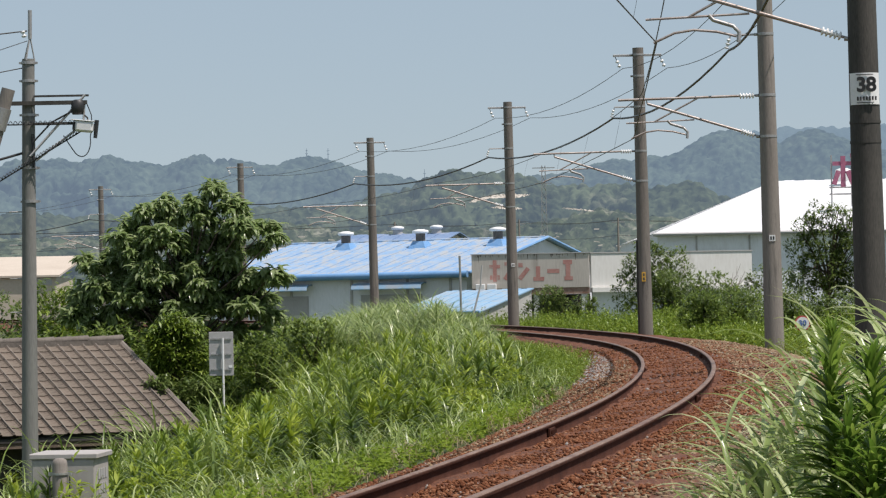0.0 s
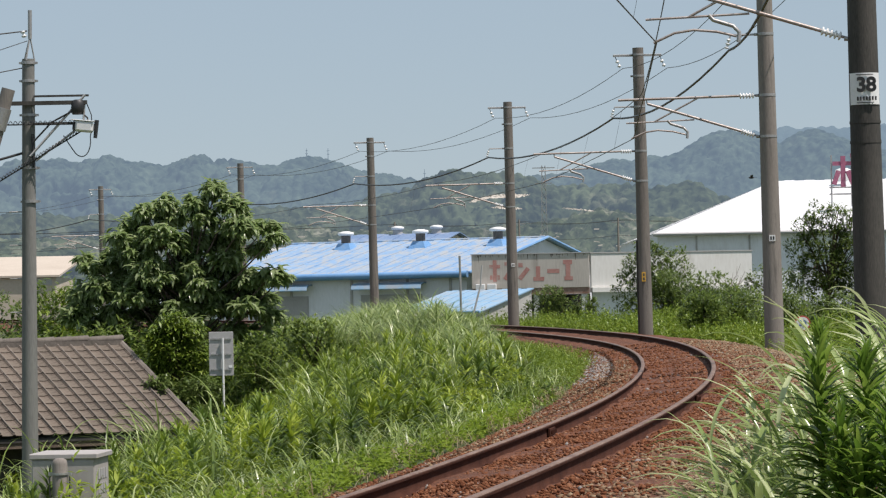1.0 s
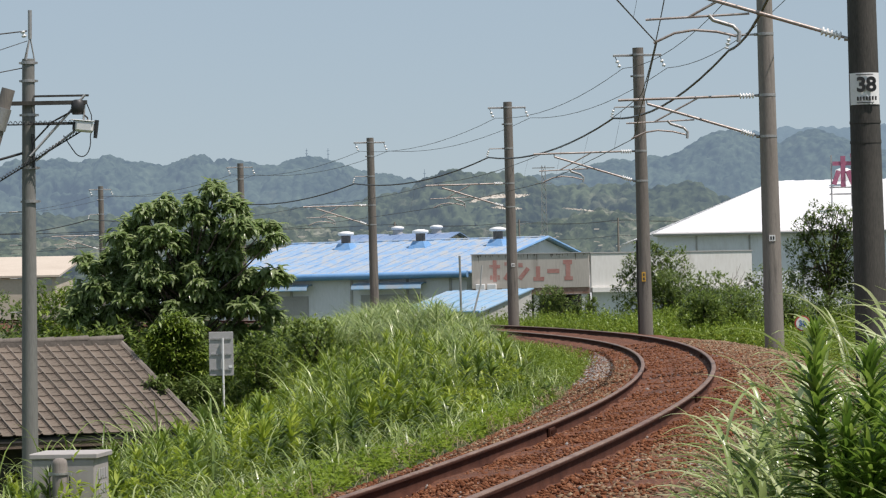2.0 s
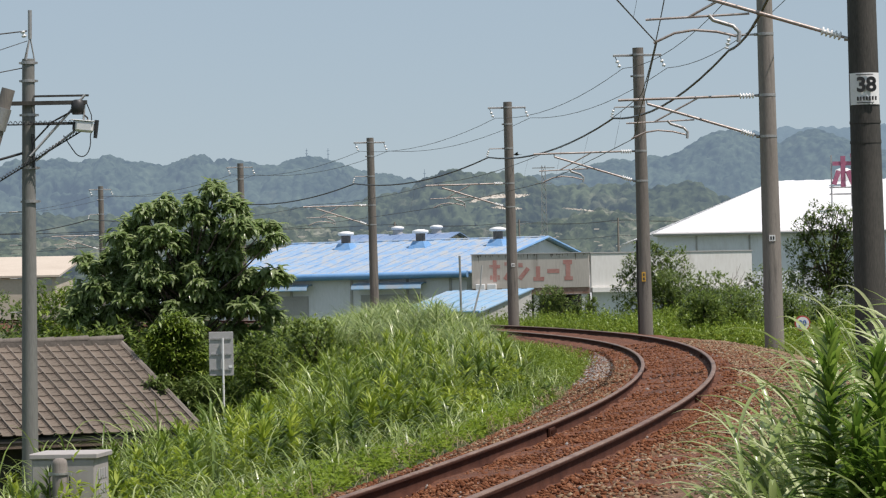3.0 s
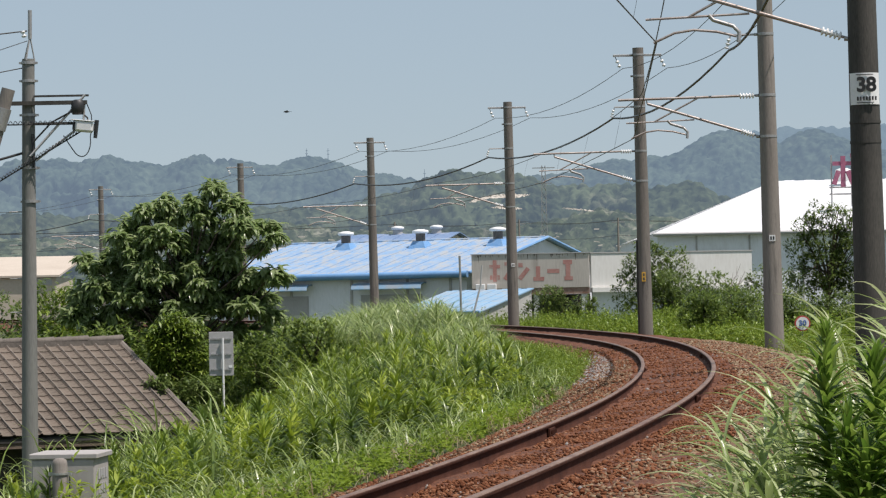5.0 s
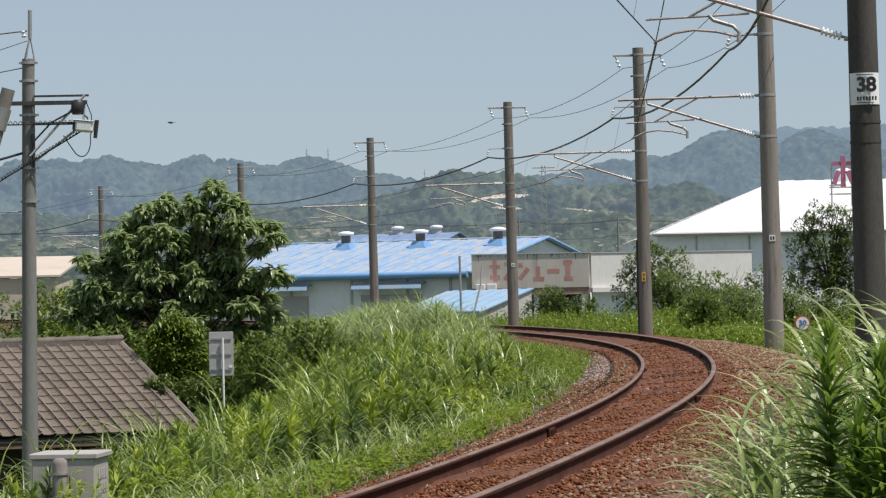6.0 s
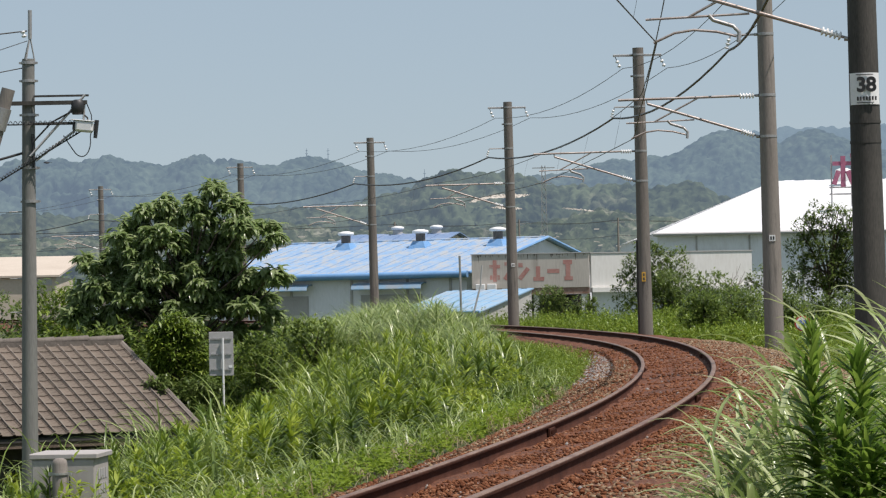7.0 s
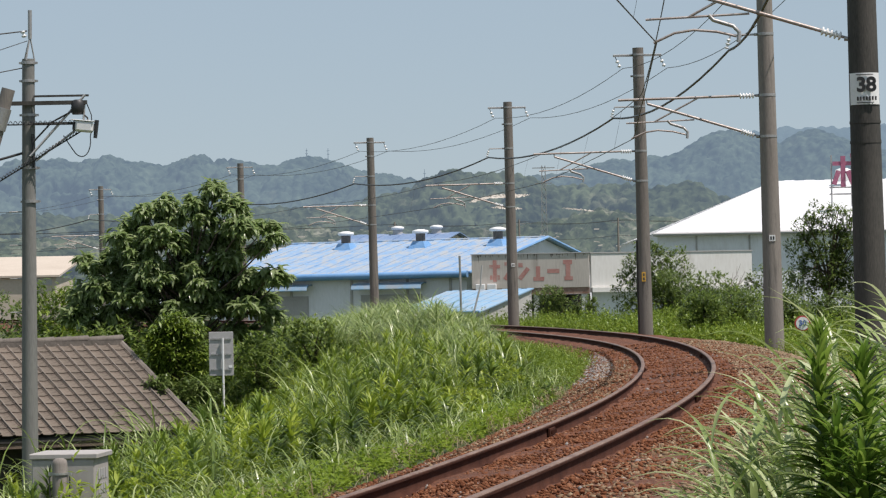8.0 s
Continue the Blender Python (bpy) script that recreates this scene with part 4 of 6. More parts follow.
# ---- left bank: house, pole, cabinet, sign ----
def house():
    yaw = radians(30)
    o = Vector((-5.45, 56.0, 0.66))
    m = Matrix.Translation(o) @ Matrix.Rotation(yaw, 4, "Z")
    h = thing("tiled_house", m, "low house with a weathered grey-brown tiled roof", "house")
    run, drop, L = 3.05, 1.37, 9.0
    back = 3.05
    # wall, deck and gable take the painted shade tone
    bm = B()
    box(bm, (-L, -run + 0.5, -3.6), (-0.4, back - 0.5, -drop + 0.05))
    part("wall", bm, M["dark"], h, "house wall coloured dark for the shade under the eaves")
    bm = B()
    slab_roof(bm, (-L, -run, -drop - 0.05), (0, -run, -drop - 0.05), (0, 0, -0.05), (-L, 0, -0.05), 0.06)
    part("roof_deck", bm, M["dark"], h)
    bm = B()
    slab_roof(bm, (-L, 0, -0.05), (0, 0, -0.05), (0, back, -drop), (-L, back, -drop), 0.06)
    part("back_slope", bm, M["tile"], h)
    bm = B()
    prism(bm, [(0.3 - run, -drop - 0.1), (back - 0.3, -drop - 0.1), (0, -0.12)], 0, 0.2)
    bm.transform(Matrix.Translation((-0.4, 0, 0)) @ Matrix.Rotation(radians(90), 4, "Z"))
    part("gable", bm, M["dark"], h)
    # tiles
    ang = math.atan2(drop, run)
    rows, tw = 12, 0.226
    ex = math.hypot(run, drop) / rows
    cols = 38
    bm = B()
    pts = [(0.0, 0.000), (tw * 0.5, -0.006), (tw * 0.80, 0.0), (tw * 0.87, 0.020), (tw * 0.97, 0.022), (tw * 1.03, 0.004)]
    a = [bm.verts.new((x, 0.0, z)) for x, z in pts]
    b = [bm.verts.new((x, -ex * 1.12, z + 0.015)) for x, z in pts]
    c = [bm.verts.new((x, -ex * 1.12, z + 0.004)) for x, z in pts]
    for r0, r1 in ((a, b), (b, c)):
        for i in range(len(pts) - 1):
            bm.faces.new((r0[i], r1[i], r1[i + 1], r0[i + 1]))
    tile = bpy.data.meshes.new("roof_tile")
    bm.to_mesh(tile)
    bm.free()
    tile.materials.append(M["tile"])
    rng = random.Random(3)
    rest = []
    tilt = Matrix.Rotation(ang, 4, "X")
    for r in range(rows):
        for k in range(cols):
            x = -(k + 1) * tw
            d = r * ex
            mm = Matrix.Translation((x, -d * math.cos(ang), -d * math.sin(ang) + 0.01)) @ tilt @ Matrix.Rotation(rng.uniform(-0.01, 0.01), 4, "Y") @ Matrix.Rotation(rng.uniform(-0.012, 0.012), 4, "Z")
            if k < 25:
                t = new("roof_tile", tile)
                t.parent = h
                t.matrix_local = mm
            else:
                rest.append(mm)
    bm = B()
    for mm in rest:
        n0 = len(bm.verts)
        bm.from_mesh(tile)
        bm.verts.ensure_lookup_table()
        for v in bm.verts[n0:]:
            v.co = mm @ v.co
    tagged(part("roof_tiles", bm, M["tile"], h), kind="stuff")
    # pale strips added: sunlight on raised tile edges put into the colour
    for k in range(cols + 1):
        bm = B()
        x = -k * tw - 0.012
        tube(bm, [(x, 0, 0.040), (x, -run - 0.02, -drop + 0.052)], 0.0125, 6)
        part("lit_rib", bm, M["rib"], h, "", True)
    # ridge of cap tiles
    bm = B()
    box(bm, (-L, -0.10, -0.06), (0.02, 0.10, 0.045))
    part("ridge_course", bm, M["cap_tile"], h, "stacked ridge course")
    bm = B()
    tube(bm, [(-0.17, 0, 0), (0.17, 0, 0.01)], [0.055, 0.066], 10)
    cap = bpy.data.meshes.new("ridge_tile")
    bm.to_mesh(cap)
    bm.free()
    cap.shade_smooth()
    cap.materials.append(M["cap_tile"])
    for k in range(28):
        t = new("ridge_tile", cap)
        t.parent = h
        t.matrix_local = pose(-0.1 - k * 0.31, rng.uniform(-0.01, 0.01), 0.06 + rng.uniform(-0.008, 0.008))
    bm = B()
    tube(bm, [(0.03, 0, 0.02), (0.03, -run, -drop + 0.03)], 0.05, 8)
    part("verge_tiles", bm, M["cap_tile"], h, "pale verge tiles", True)
    bm = B()
    box(bm, (-L, -run + 0.02, -drop - 0.20), (0, -run + 0.06, -drop - 0.06))
    part("fascia", bm, M["bark"], h, "dark wooden fascia")


def utility_pole():
    p = thing("utility_pole", (-6.24, 50, 0), "pale slim utility pole with a transformer arm", "utility pole")
    bm = B()
    tube(bm, [(0, 0, -3.4), (0.10, 0, 4.98)], [0.135, 0.092], 20)
    part("shaft", bm, M["pole_pale"], p, "", True)
    for z, r in ((4.92, 0.108), (4.65, 0.108), (4.32, 0.112), (4.14, 0.112), (3.35, 0.115), (2.85, 0.118)):
        bm = B()
        tube(bm, [(0.1, 0, z - 0.02), (0.1, 0, z + 0.02)], r, 16)
        box(bm, (0.1 - r - 0.03, -0.03, z - 0.015), (0.1 + r + 0.03, 0.03, z + 0.015))
        part("band", bm, M["steel"], p, "steel clamp band")
    bm = B()
    tube(bm, [(0.13, 0, 5.28), (0.135, 0, 5.71)], 0.030, 8)
    for a in (0.3, 2.4, 4.5):
        tube(bm, [(0.1 + 0.095 * math.cos(a), 0.095 * math.sin(a), 4.95), (0.13, 0, 5.32)], 0.012, 6)
    part("top_mast", bm, M["steel"], p, "thin steel mast on struts")
    bm = B()
    insulator(bm, (0.05, 0, 5.30), (0.02, 0, 5.42), 0.04, 2)
    part("mast_insulator", bm, M["insulator"], p, "white porcelain", True)
    bm = B()
    box(bm, (-1.2, -0.15, 4.28), (0.98, -0.09, 4.34))
    box(bm, (0.18, -0.09, 4.40), (1.0, -0.05, 4.43))
    box(bm, (0.15, -0.15, 3.98), (1.02, -0.09, 4.02))
    part("arm", bm, M["concrete_dark"], p, "dark grey steel crossarms")
    bm = B()
    tube(bm, [(0.95, -0.12, 4.42), (0.12, -0.12, 3.52)], 0.022, 6)
    tube(bm, [(1.0, -0.12, 4.05), (0.2, -0.12, 3.45)], 0.018, 6)
    part("arm_strut", bm, M["shutter"], p, "galvanised strut")
    bm = B()
    tube(bm, [(0.83, -0.12, 4.13), (0.83, -0.12, 4.17), (0.85, -0.12, 4.32), (0.85, -0.12, 4.35)], [0.07, 0.10, 0.10, 0.06], 12)
    part("cable_coil", bm, M["cable"], p, "black cable joint", True)
    aim = Matrix.Translation((0.93, -0.12, 3.95)) @ Matrix.Rotation(radians(6), 4, "Y")
    bm = B()
    box(bm, (-0.13, -0.10, -0.085), (0.14, 0.10, 0.075), 0.03, aim)
    hs = part("equipment_housing", bm, M["white"], p, "small white equipment box")
    bm = B()
    box(bm, (-0.20, -0.11, 0.078), (0.15, 0.11, 0.09), 0.004, aim)
    part("hood", bm, M["white"], hs, "white sun hood")
    bm = B()
    box(bm, (-0.165, -0.085, -0.07), (-0.131, 0.085, 0.06), 0.01, aim)
    part("front_glass", bm, M["black"], hs, "dark front face")
    bm = B()
    tube(bm, [aim @ Vector((0.18, 0, 0.11)), aim @ Vector((0.18, 0, -0.16))], [0.035, 0.028], 8)
    part("side_lamp", bm, M["cable"], hs, "dark upright fitting")
    bm = B()
    tube(bm, [(0.92, -0.12, 4.02), (0.93, -0.12, 4.14), (0.94, -0.12, 4.30)], 0.018, 6)
    part("hanger_rod", bm, M["steel"], p, "", True)
    bm = B()
    loop = [Vector((1.02 - 0.16 * (1 - math.cos(q)) + 0.03 * math.sin(q), -0.12, 3.80 - 0.30 * math.sin(q))) for q in np.linspace(0, 2.2, 9)]
    tube(bm, [Vector((0.98, -0.12, 4.28)), Vector((1.04, -0.12, 4.12)), Vector((1.05, -0.12, 3.95))] + loop + [Vector((0.72, -0.12, 3.66)), Vector((0.62, -0.12, 3.82))], 0.008, 6)
    tube(bm, [(0.9, -0.12, 4.15), (0.98, -0.12, 4.08), (1.0, -0.12, 3.96)], 0.014, 6)
    tube(bm, [(0.80, -0.14, 4.20), (0.45, -0.14, 4.02), (0.16, -0.14, 3.72)], 0.014, 6)
    part("drop_cable", bm, M["cable"], p, "black looping cables", True)
    bm = B()
    tube(bm, [(0.16, -0.11, 3.85), (0.17, -0.11, 3.35)], 0.022, 6)
    part("cable_sleeve", bm, M["cable"], p, "black cable sleeve", True)
    for z in (1.2, 1.7, 2.2, 2.7):
        bm = B()
        tube(bm, [(-0.22, -0.02, z), (0.0, -0.02, z)], 0.010, 5)
        part("step_bolt", bm, M["steel"], p)
    # second slanting pole beside it
    q = thing("brace_pole", (-7.17, 49.6, 0.09), "slanting concrete brace pole beside the utility pole", "utility pole")
    bm = B()
    tube(bm, [(-1.4, 0, -3.0), (0.78, 0, 4.42)], [0.13, 0.10], 18)
    part("shaft", bm, M["concrete"], q, "", True)
    bm = B()
    tube(bm, [(0.60, 0, 3.82), (0.70, 0, 4.14)], 0.125, 16)
    part("band", bm, M["steel"], q)
    # cables from the pole to the left
    for z0, z1, r, sg, mt in ((4.86, 4.30, 0.008, 0.1, "wire"), (5.4, 5.45, 0.010, 0.05, "wire"), (3.6, 2.7, 0.02, 0.25, "cable"), (5.25, 3.2, 0.006, 0.1, "wire")):
        bm = B()
        tube(bm, hang((-6.15, 50, z0), (-16.5, 47, z1 - 1.2), sg, 8), r, 5)
        tagged(mesh_ob("service_wire", bm, M[mt], True), "wire from the utility pole", "wire", "service wires")
    for a0, z0, a1, z1 in ((-5.35, 3.99, -12.0, 3.99), (-5.35, 3.88, -9.5, 1.40)):
        bm = B()
        A, C = Vector((a0, 49.86, z0)), Vector((a1, 49.7, z1))
        n = 60
        tube(bm, [A.lerp(C, i / n) for i in range(n + 1)], 0.011, 5)
        hel = []
        for i in range(n * 9):
            a = i * 1.05
            hel.append(A.lerp(C, i / (n * 9)) + Vector((0, 0.03 * math.cos(a), 0.028 * math.sin(a) + 0.026)))
        tube(bm, hel, 0.006, 4)
        tagged(mesh_ob("spiral_cable", bm, M["cable"], True), "black cable in a spiral hanger", "wire", "service wires")


def relay_cabinet():
    c = thing("relay_cabinet", Matrix.Translation((-3.74, 30.0, -1.5)) @ Matrix.Rotation(radians(-4), 4, "Z"), "grey steel trackside cabinet with a lid", "cabinet")
    bm = B()
    box(bm, (0.02, 0.02, 0), (0.59, 0.75, 1.37), 0.008)
    part("body", bm, M["cabinet"], c)
    bm = B()
    box(bm, (0, 0, 1.37), (0.62, 0.8, 1.42), 0.008)
    part("lid", bm, M["cabinet"], c, "flat overhanging lid")
    bm = B()
    box(bm, (0.03, 0.014, 0.1), (0.58, 0.0185, 1.35), 0.002)
    part("door", bm, M["cabinet"], c)
    for k, (z, n) in enumerate(((1.18, 4), (1.05, 4))):
        for j in range(n):
            bm = B()
            box(bm, (0.592, 0.2 + j * 0.12, z), (0.596, 0.28 + j * 0.12, z + 0.09))
            part("lettering_bar", bm, M["shutter"], c, "worn dark lettering")
    p = thing("marker_post", (-3.44, 29.8, -1.5), "weathered concrete post with a mossy rounded top", "post")
    bm = B()
    tube(bm, [(0, 0, 0), (0, 0, 1.34), (0, 0, 1.375), (0, 0, 1.39)], [0.07, 0.068, 0.058, 0.03], 16)
    part("shaft", bm, M["concrete"], p, "", True)
    bm = B()
    tube(bm, [(0, 0, 1.24), (0, 0, 1.26)], 0.078, 16)
    box(bm, (-0.10, -0.02, 1.235), (0.10, 0.02, 1.265))
    part("clamp", bm, M["steel"], p)
    bm = B()
    tube(bm, [(-0.09, -0.03, 1.23), (-0.085, -0.05, 0.9), (-0.12, -0.03, 0.4)], 0.008, 5)
    tube(bm, [(0.09, -0.03, 1.23), (0.085, -0.05, 1.0), (0.07, -0.03, 0.4)], 0.008, 5)
    part("cable", bm, M["cable"], p, "thin dark cables")


def back_of_sign():
    b = thing("track_sign", (-3.67, 55, 0), "grey metal sign board seen from the back", "sign")
    bm = B()
    box(bm, (-0.20, 0, 0.10), (0.20, 0.012, 0.82), 0.004)
    part("board", bm, M["shutter"], b, "plain grey metal back")
    for z in (0.19, 0.44, 0.69):
        bm = B()
        box(bm, (-0.17, -0.014, z), (0.17, -0.002, z + 0.022))
        part("stiffener", bm, M["steel"], b)
    bm = B()
    tube(bm, [(0.03, -0.040, -2.6), (0.03, -0.040, 0.72)], 0.019, 10)
    part("post", bm, M["white"], b, "white round post", True)
    bm = B()
    box(bm, (0.12, -0.006, 0.23), (0.18, -0.002, 0.27))
    part("sticker", bm, M["white"], b, "white sticker")


def speed_sign():
    z0 = float(ground_z(np.array([9.08]), np.array([85.0]))[0])
    b = thing("speed_sign", (9.08, 85, 0), "round white sign with a red rim and blue 30", "sign")
    bm = B()
    tube(bm, [(0, 0.0, 0.56), (0, 0.02, 0.56)], 0.20, 24)
    part("rim", bm, M["red"], b, "red rim")
    bm = B()
    tube(bm, [(0, -0.006, 0.56), (0, 0.0, 0.56)], 0.165, 24)
    part("plate", bm, M["white"], b, "white disc")
    text("30", b, (0, -0.012, 0.56), 0.20, M["sign_blue"])
    bm = B()
    tube(bm, [(0, 0.04, z0 - 0.3), (0, 0.04, 0.7)], 0.025, 8)
    part("post", bm, M["steel"], b)


def text(body, parent, at, size, mat, rz=0.0, bold=0.004):
    cu = bpy.data.curves.new("lettering", "FONT")
    cu.body, cu.size, cu.align_x, cu.align_y, cu.extrude, cu.offset = body, size, "CENTER", "CENTER", 0.002, bold
    tmp = bpy.data.objects.new("lettering", cu)
    scene.collection.objects.link(tmp)
    me = bpy.data.meshes.new_from_object(tmp.evaluated_get(bpy.context.evaluated_depsgraph_get()))
    bpy.data.objects.remove(tmp)
    me.materials.clear()
    me.materials.append(mat)
    ob = new("lettering", me)
    ob.parent = parent
    ob.matrix_local = pose(at[0], at[1], at[2], 90, 0, rz)
    return tagged(ob, "painted figures " + body)


def orange_shed():
    f = thing("orange_shed", (-15.0, 276, -1.0), "small orange shed behind the factory", "shed")
    bm = B()
    box(bm, (0, 0, 0), (2.9, 4, 6.8), 0.03)
    part("wall", bm, M["orange"], f, "faded orange cladding")
    bm = B()
    slab_roof(bm, (-0.3, -0.3, 6.95), (3.2, -0.3, 6.95), (3.2, 4.3, 7.3), (-0.3, 4.3, 7.3), 0.12)
    part("roof", bm, M["shutter"], f, "grey sheet roof")


def lattice_mast():
    m = thing("lattice_mast", (14.6, 480, -1.0), "slim grey lattice mast with crossarms", "mast")
    for sx in (-1, 1):
        for sy in (-1, 1):
            bm = B()
            tube(bm, [(sx * 0.55, sy * 0.55, 0), (sx * 0.25, sy * 0.25, 22)], 0.05, 4)
            part("leg", bm, M["steel"], m)
    bm = B()
    for k in range(18):
        z0, z1 = k * 22 / 18, (k + 1) * 22 / 18
        w0, w1 = 0.55 - 0.3 * z0 / 22, 0.55 - 0.3 * z1 / 22
        for sy in (-1, 1):
            tube(bm, [(-w0, sy * w0, z0), (w1, sy * w1, z1)], 0.03, 3)
            tube(bm, [(w0, sy * w0, z0), (-w1, sy * w1, z1)], 0.03, 3)
    part("bracing", bm, M["steel"], m, "crossed lattice bracing")
    for z, w in ((21.6, 1.6), (19.4, 1.2)):
        bm = B()
        box(bm, (-w, -0.1, z), (w, 0.1, z + 0.12))
        part("crossarm", bm, M["steel"], m)


def far_line():
    xs = [-70, -38, -6, 9.6, 22, 47, 80]
    for x in xs:
        p = thing("far_utility_pole", (x, 420, -1.0), "thin distant grey utility pole", "utility pole", "far utility poles")
        bm = B()
        tube(bm, [(0, 0, 0), (0, 0, 12.8)], [0.17, 0.11], 8)
        part("shaft", bm, M["concrete"], p, "", True)
        bm = B()
        box(bm, (-0.8, -0.08, 12.2), (0.8, 0.08, 12.32))
        part("crossarm", bm, M["steel"], p)
    for dx, dz in ((-0.6, 11.5), (0.6, 11.55), (0.0, 9.6)):
        bm = B()
        pts = []
        for a, b in zip(xs, xs[1:]):
            h = hang((a + dx, 420, dz), (b + dx, 420, dz), 0.4, 6)
            pts += h if not pts else h[1:]
        tube(bm, pts, 0.03, 4)
        tagged(mesh_ob("far_wire", bm, M["wire"]), "thin wire between distant poles", "wire", "far wires")
    # two poles and a post near the shed
    g = thing("conduit_post", (1.05, 204, -1.0), "thin grey pipe post by the shed", "post")
    bm = B()
    tube(bm, [(0, 0, 0), (-0.05, 0, 5.2)], 0.07, 8)
    part("shaft", bm, M["steel"], g)
    bm = B()
    tube(bm, [(0.35, 0, 0.2), (1.2, 0.2, 3.4), (1.3, 0.2, 4.6)], 0.06, 6)
    part("brace_pipe", bm, M["shutter"], g)


# ---- put it together ----
ground()
track()
for _i, _s in enumerate(POLES):
    catenary_pole(_i, _s)
wires()
hills()
factory()
rear_factory()
sign_building()
white_hall()
blue_shed()
cream_warehouse()
orange_shed()
lattice_mast()
far_line()
house()
utility_pole()
relay_cabinet()
back_of_sign()
speed_sign()


# ---- plants ----
def arcs(base, head, length, width, e0, bend, n=5, fold=False):
    """Arching blades: they leave the base at the elevation e0 and bend over; points and quads."""
    N = len(base)
    t = np.linspace(0, 1, n + 1)
    el = e0[:, None] - bend[:, None] * t[None] ** 1.25
    st = (length / n)[:, None]
    hz = np.concatenate([np.zeros((N, 1)), np.cumsum(np.cos(el[:, :-1]) * st, 1)], 1)
    up = np.concatenate([np.zeros((N, 1)), np.cumsum(np.sin(el[:, :-1]) * st, 1)], 1)
    ch, sh = np.cos(head)[:, None], np.sin(head)[:, None]
    mid = np.stack([base[:, :1] + hz * ch, base[:, 1:2] + hz * sh, base[:, 2:] + up], -1)
    wp = (0.45 + 0.55 * np.minimum(1, t * 4)) * (1 - t ** 2.6) + 0.03
    w = width[:, None] * wp[None] / 2
    side = np.stack([-sh, ch, np.zeros_like(sh)], -1)
    lift = np.stack([-np.sin(el) * ch, -np.sin(el) * sh, np.cos(el)], -1) * w[..., None] * 0.45
    cols = [mid + side * w[..., None] + (lift if fold else 0), mid - side * w[..., None] + (lift if fold else 0)]
    if fold:
        cols.insert(1, mid)
    k = len(cols)
    V = np.stack(cols, 2).reshape(N, -1, 3)
    f = []
    for i in range(n):
        for c in range(k - 1):
            a = i * k + c
            f.append((a, a + 1, a + k + 1, a + k))
    F = np.array(f)[None] + (np.arange(N) * V.shape[1])[:, None, None]
    return V.reshape(-1, 3), F.reshape(-1, 4)


def leaflets(base, head, el, length, width, curl):
    """Small pointed leaves, one folded quad each."""
    d = np.stack([np.cos(el) * np.cos(head), np.cos(el) * np.sin(head), np.sin(el)], -1)
    s = np.stack([-np.sin(head), np.cos(head), np.zeros_like(head)], -1)
    u = np.cross(d, s)
    L, Wd = length[:, None], width[:, None]
    m = base + d * L * 0.42 + u * Wd * 0.12
    V = np.stack([base, m + s * Wd / 2, base + d * L - np.array([0, 0, 1.0]) * (curl[:, None] * L), m - s * Wd / 2], 1)
    F = np.arange(len(base))[:, None] * 4 + np.arange(4)[None]
    return V.reshape(-1, 3), F


def merge(*pairs):
    vs, fs, n = [], [], 0
    for v, f in pairs:
        vs.append(v)
        fs.append(f + n)
        n += len(v)
    return np.concatenate(vs), np.concatenate(fs)


def strip_places(rng, count, s0, s1, d0, d1, clump=0.0):
    s, d = rng.uniform(s0, s1, count), rng.uniform(d0, d1, count)
    th = np.interp(s, TS, _th)
    x, y = np.interp(s, TS, TX) + np.cos(th) * d, np.interp(s, TS, TY) - np.sin(th) * d
    if clump:
        x, y = x + rng.normal(0, clump, count), y + rng.normal(0, clump, count)
    return x, y


def patchy(x, y, scale, seed):
    return np.array([noise.noise(Vector((a / scale, b / scale, seed))) for a, b in zip(x, y)])


def herbs(name, rng, x, y, height, per, leaf, mat, label, lean=0.12, aspect=0.26, low=0.05):
    """Leafy stems: leaves set round each stem, larger below and crowded at the tip."""
    z = ground_z(x, y)
    n = len(x)
    lx, ly = rng.normal(-0.03, lean, n), rng.normal(0, lean, n)
    f = rng.uniform(low, 1.0, (n, per)) ** 0.8
    head = rng.uniform(0, 2 * math.pi, (n, per))
    P = np.stack([x[:, None] + lx[:, None] * f * height[:, None], y[:, None] + ly[:, None] * f * height[:, None], z[:, None] + f * height[:, None]], -1)
    L = leaf * rng.uniform(0.6, 1.25, (n, per)) * (1.15 - 0.5 * f)
    el = rng.normal(0.35, 0.35, (n, per)) + 0.5 * (f > 0.9)
    lv = leaflets(P.reshape(-1, 3), head.ravel(), el.ravel(), L.ravel(), (L * aspect).ravel(), rng.uniform(0.0, 0.35, n * per))
    base = np.stack([x, y, z - 0.03], -1)
    st = arcs(base, np.arctan2(ly, lx), height, np.full(n, 0.010), np.full(n, 1.5) - np.hypot(lx, ly), np.full(n, 0.1), 2)
    v, fc = merge(lv, st)
    return tagged(quads(name, v, fc, mat), label, "weeds", kind="stuff")


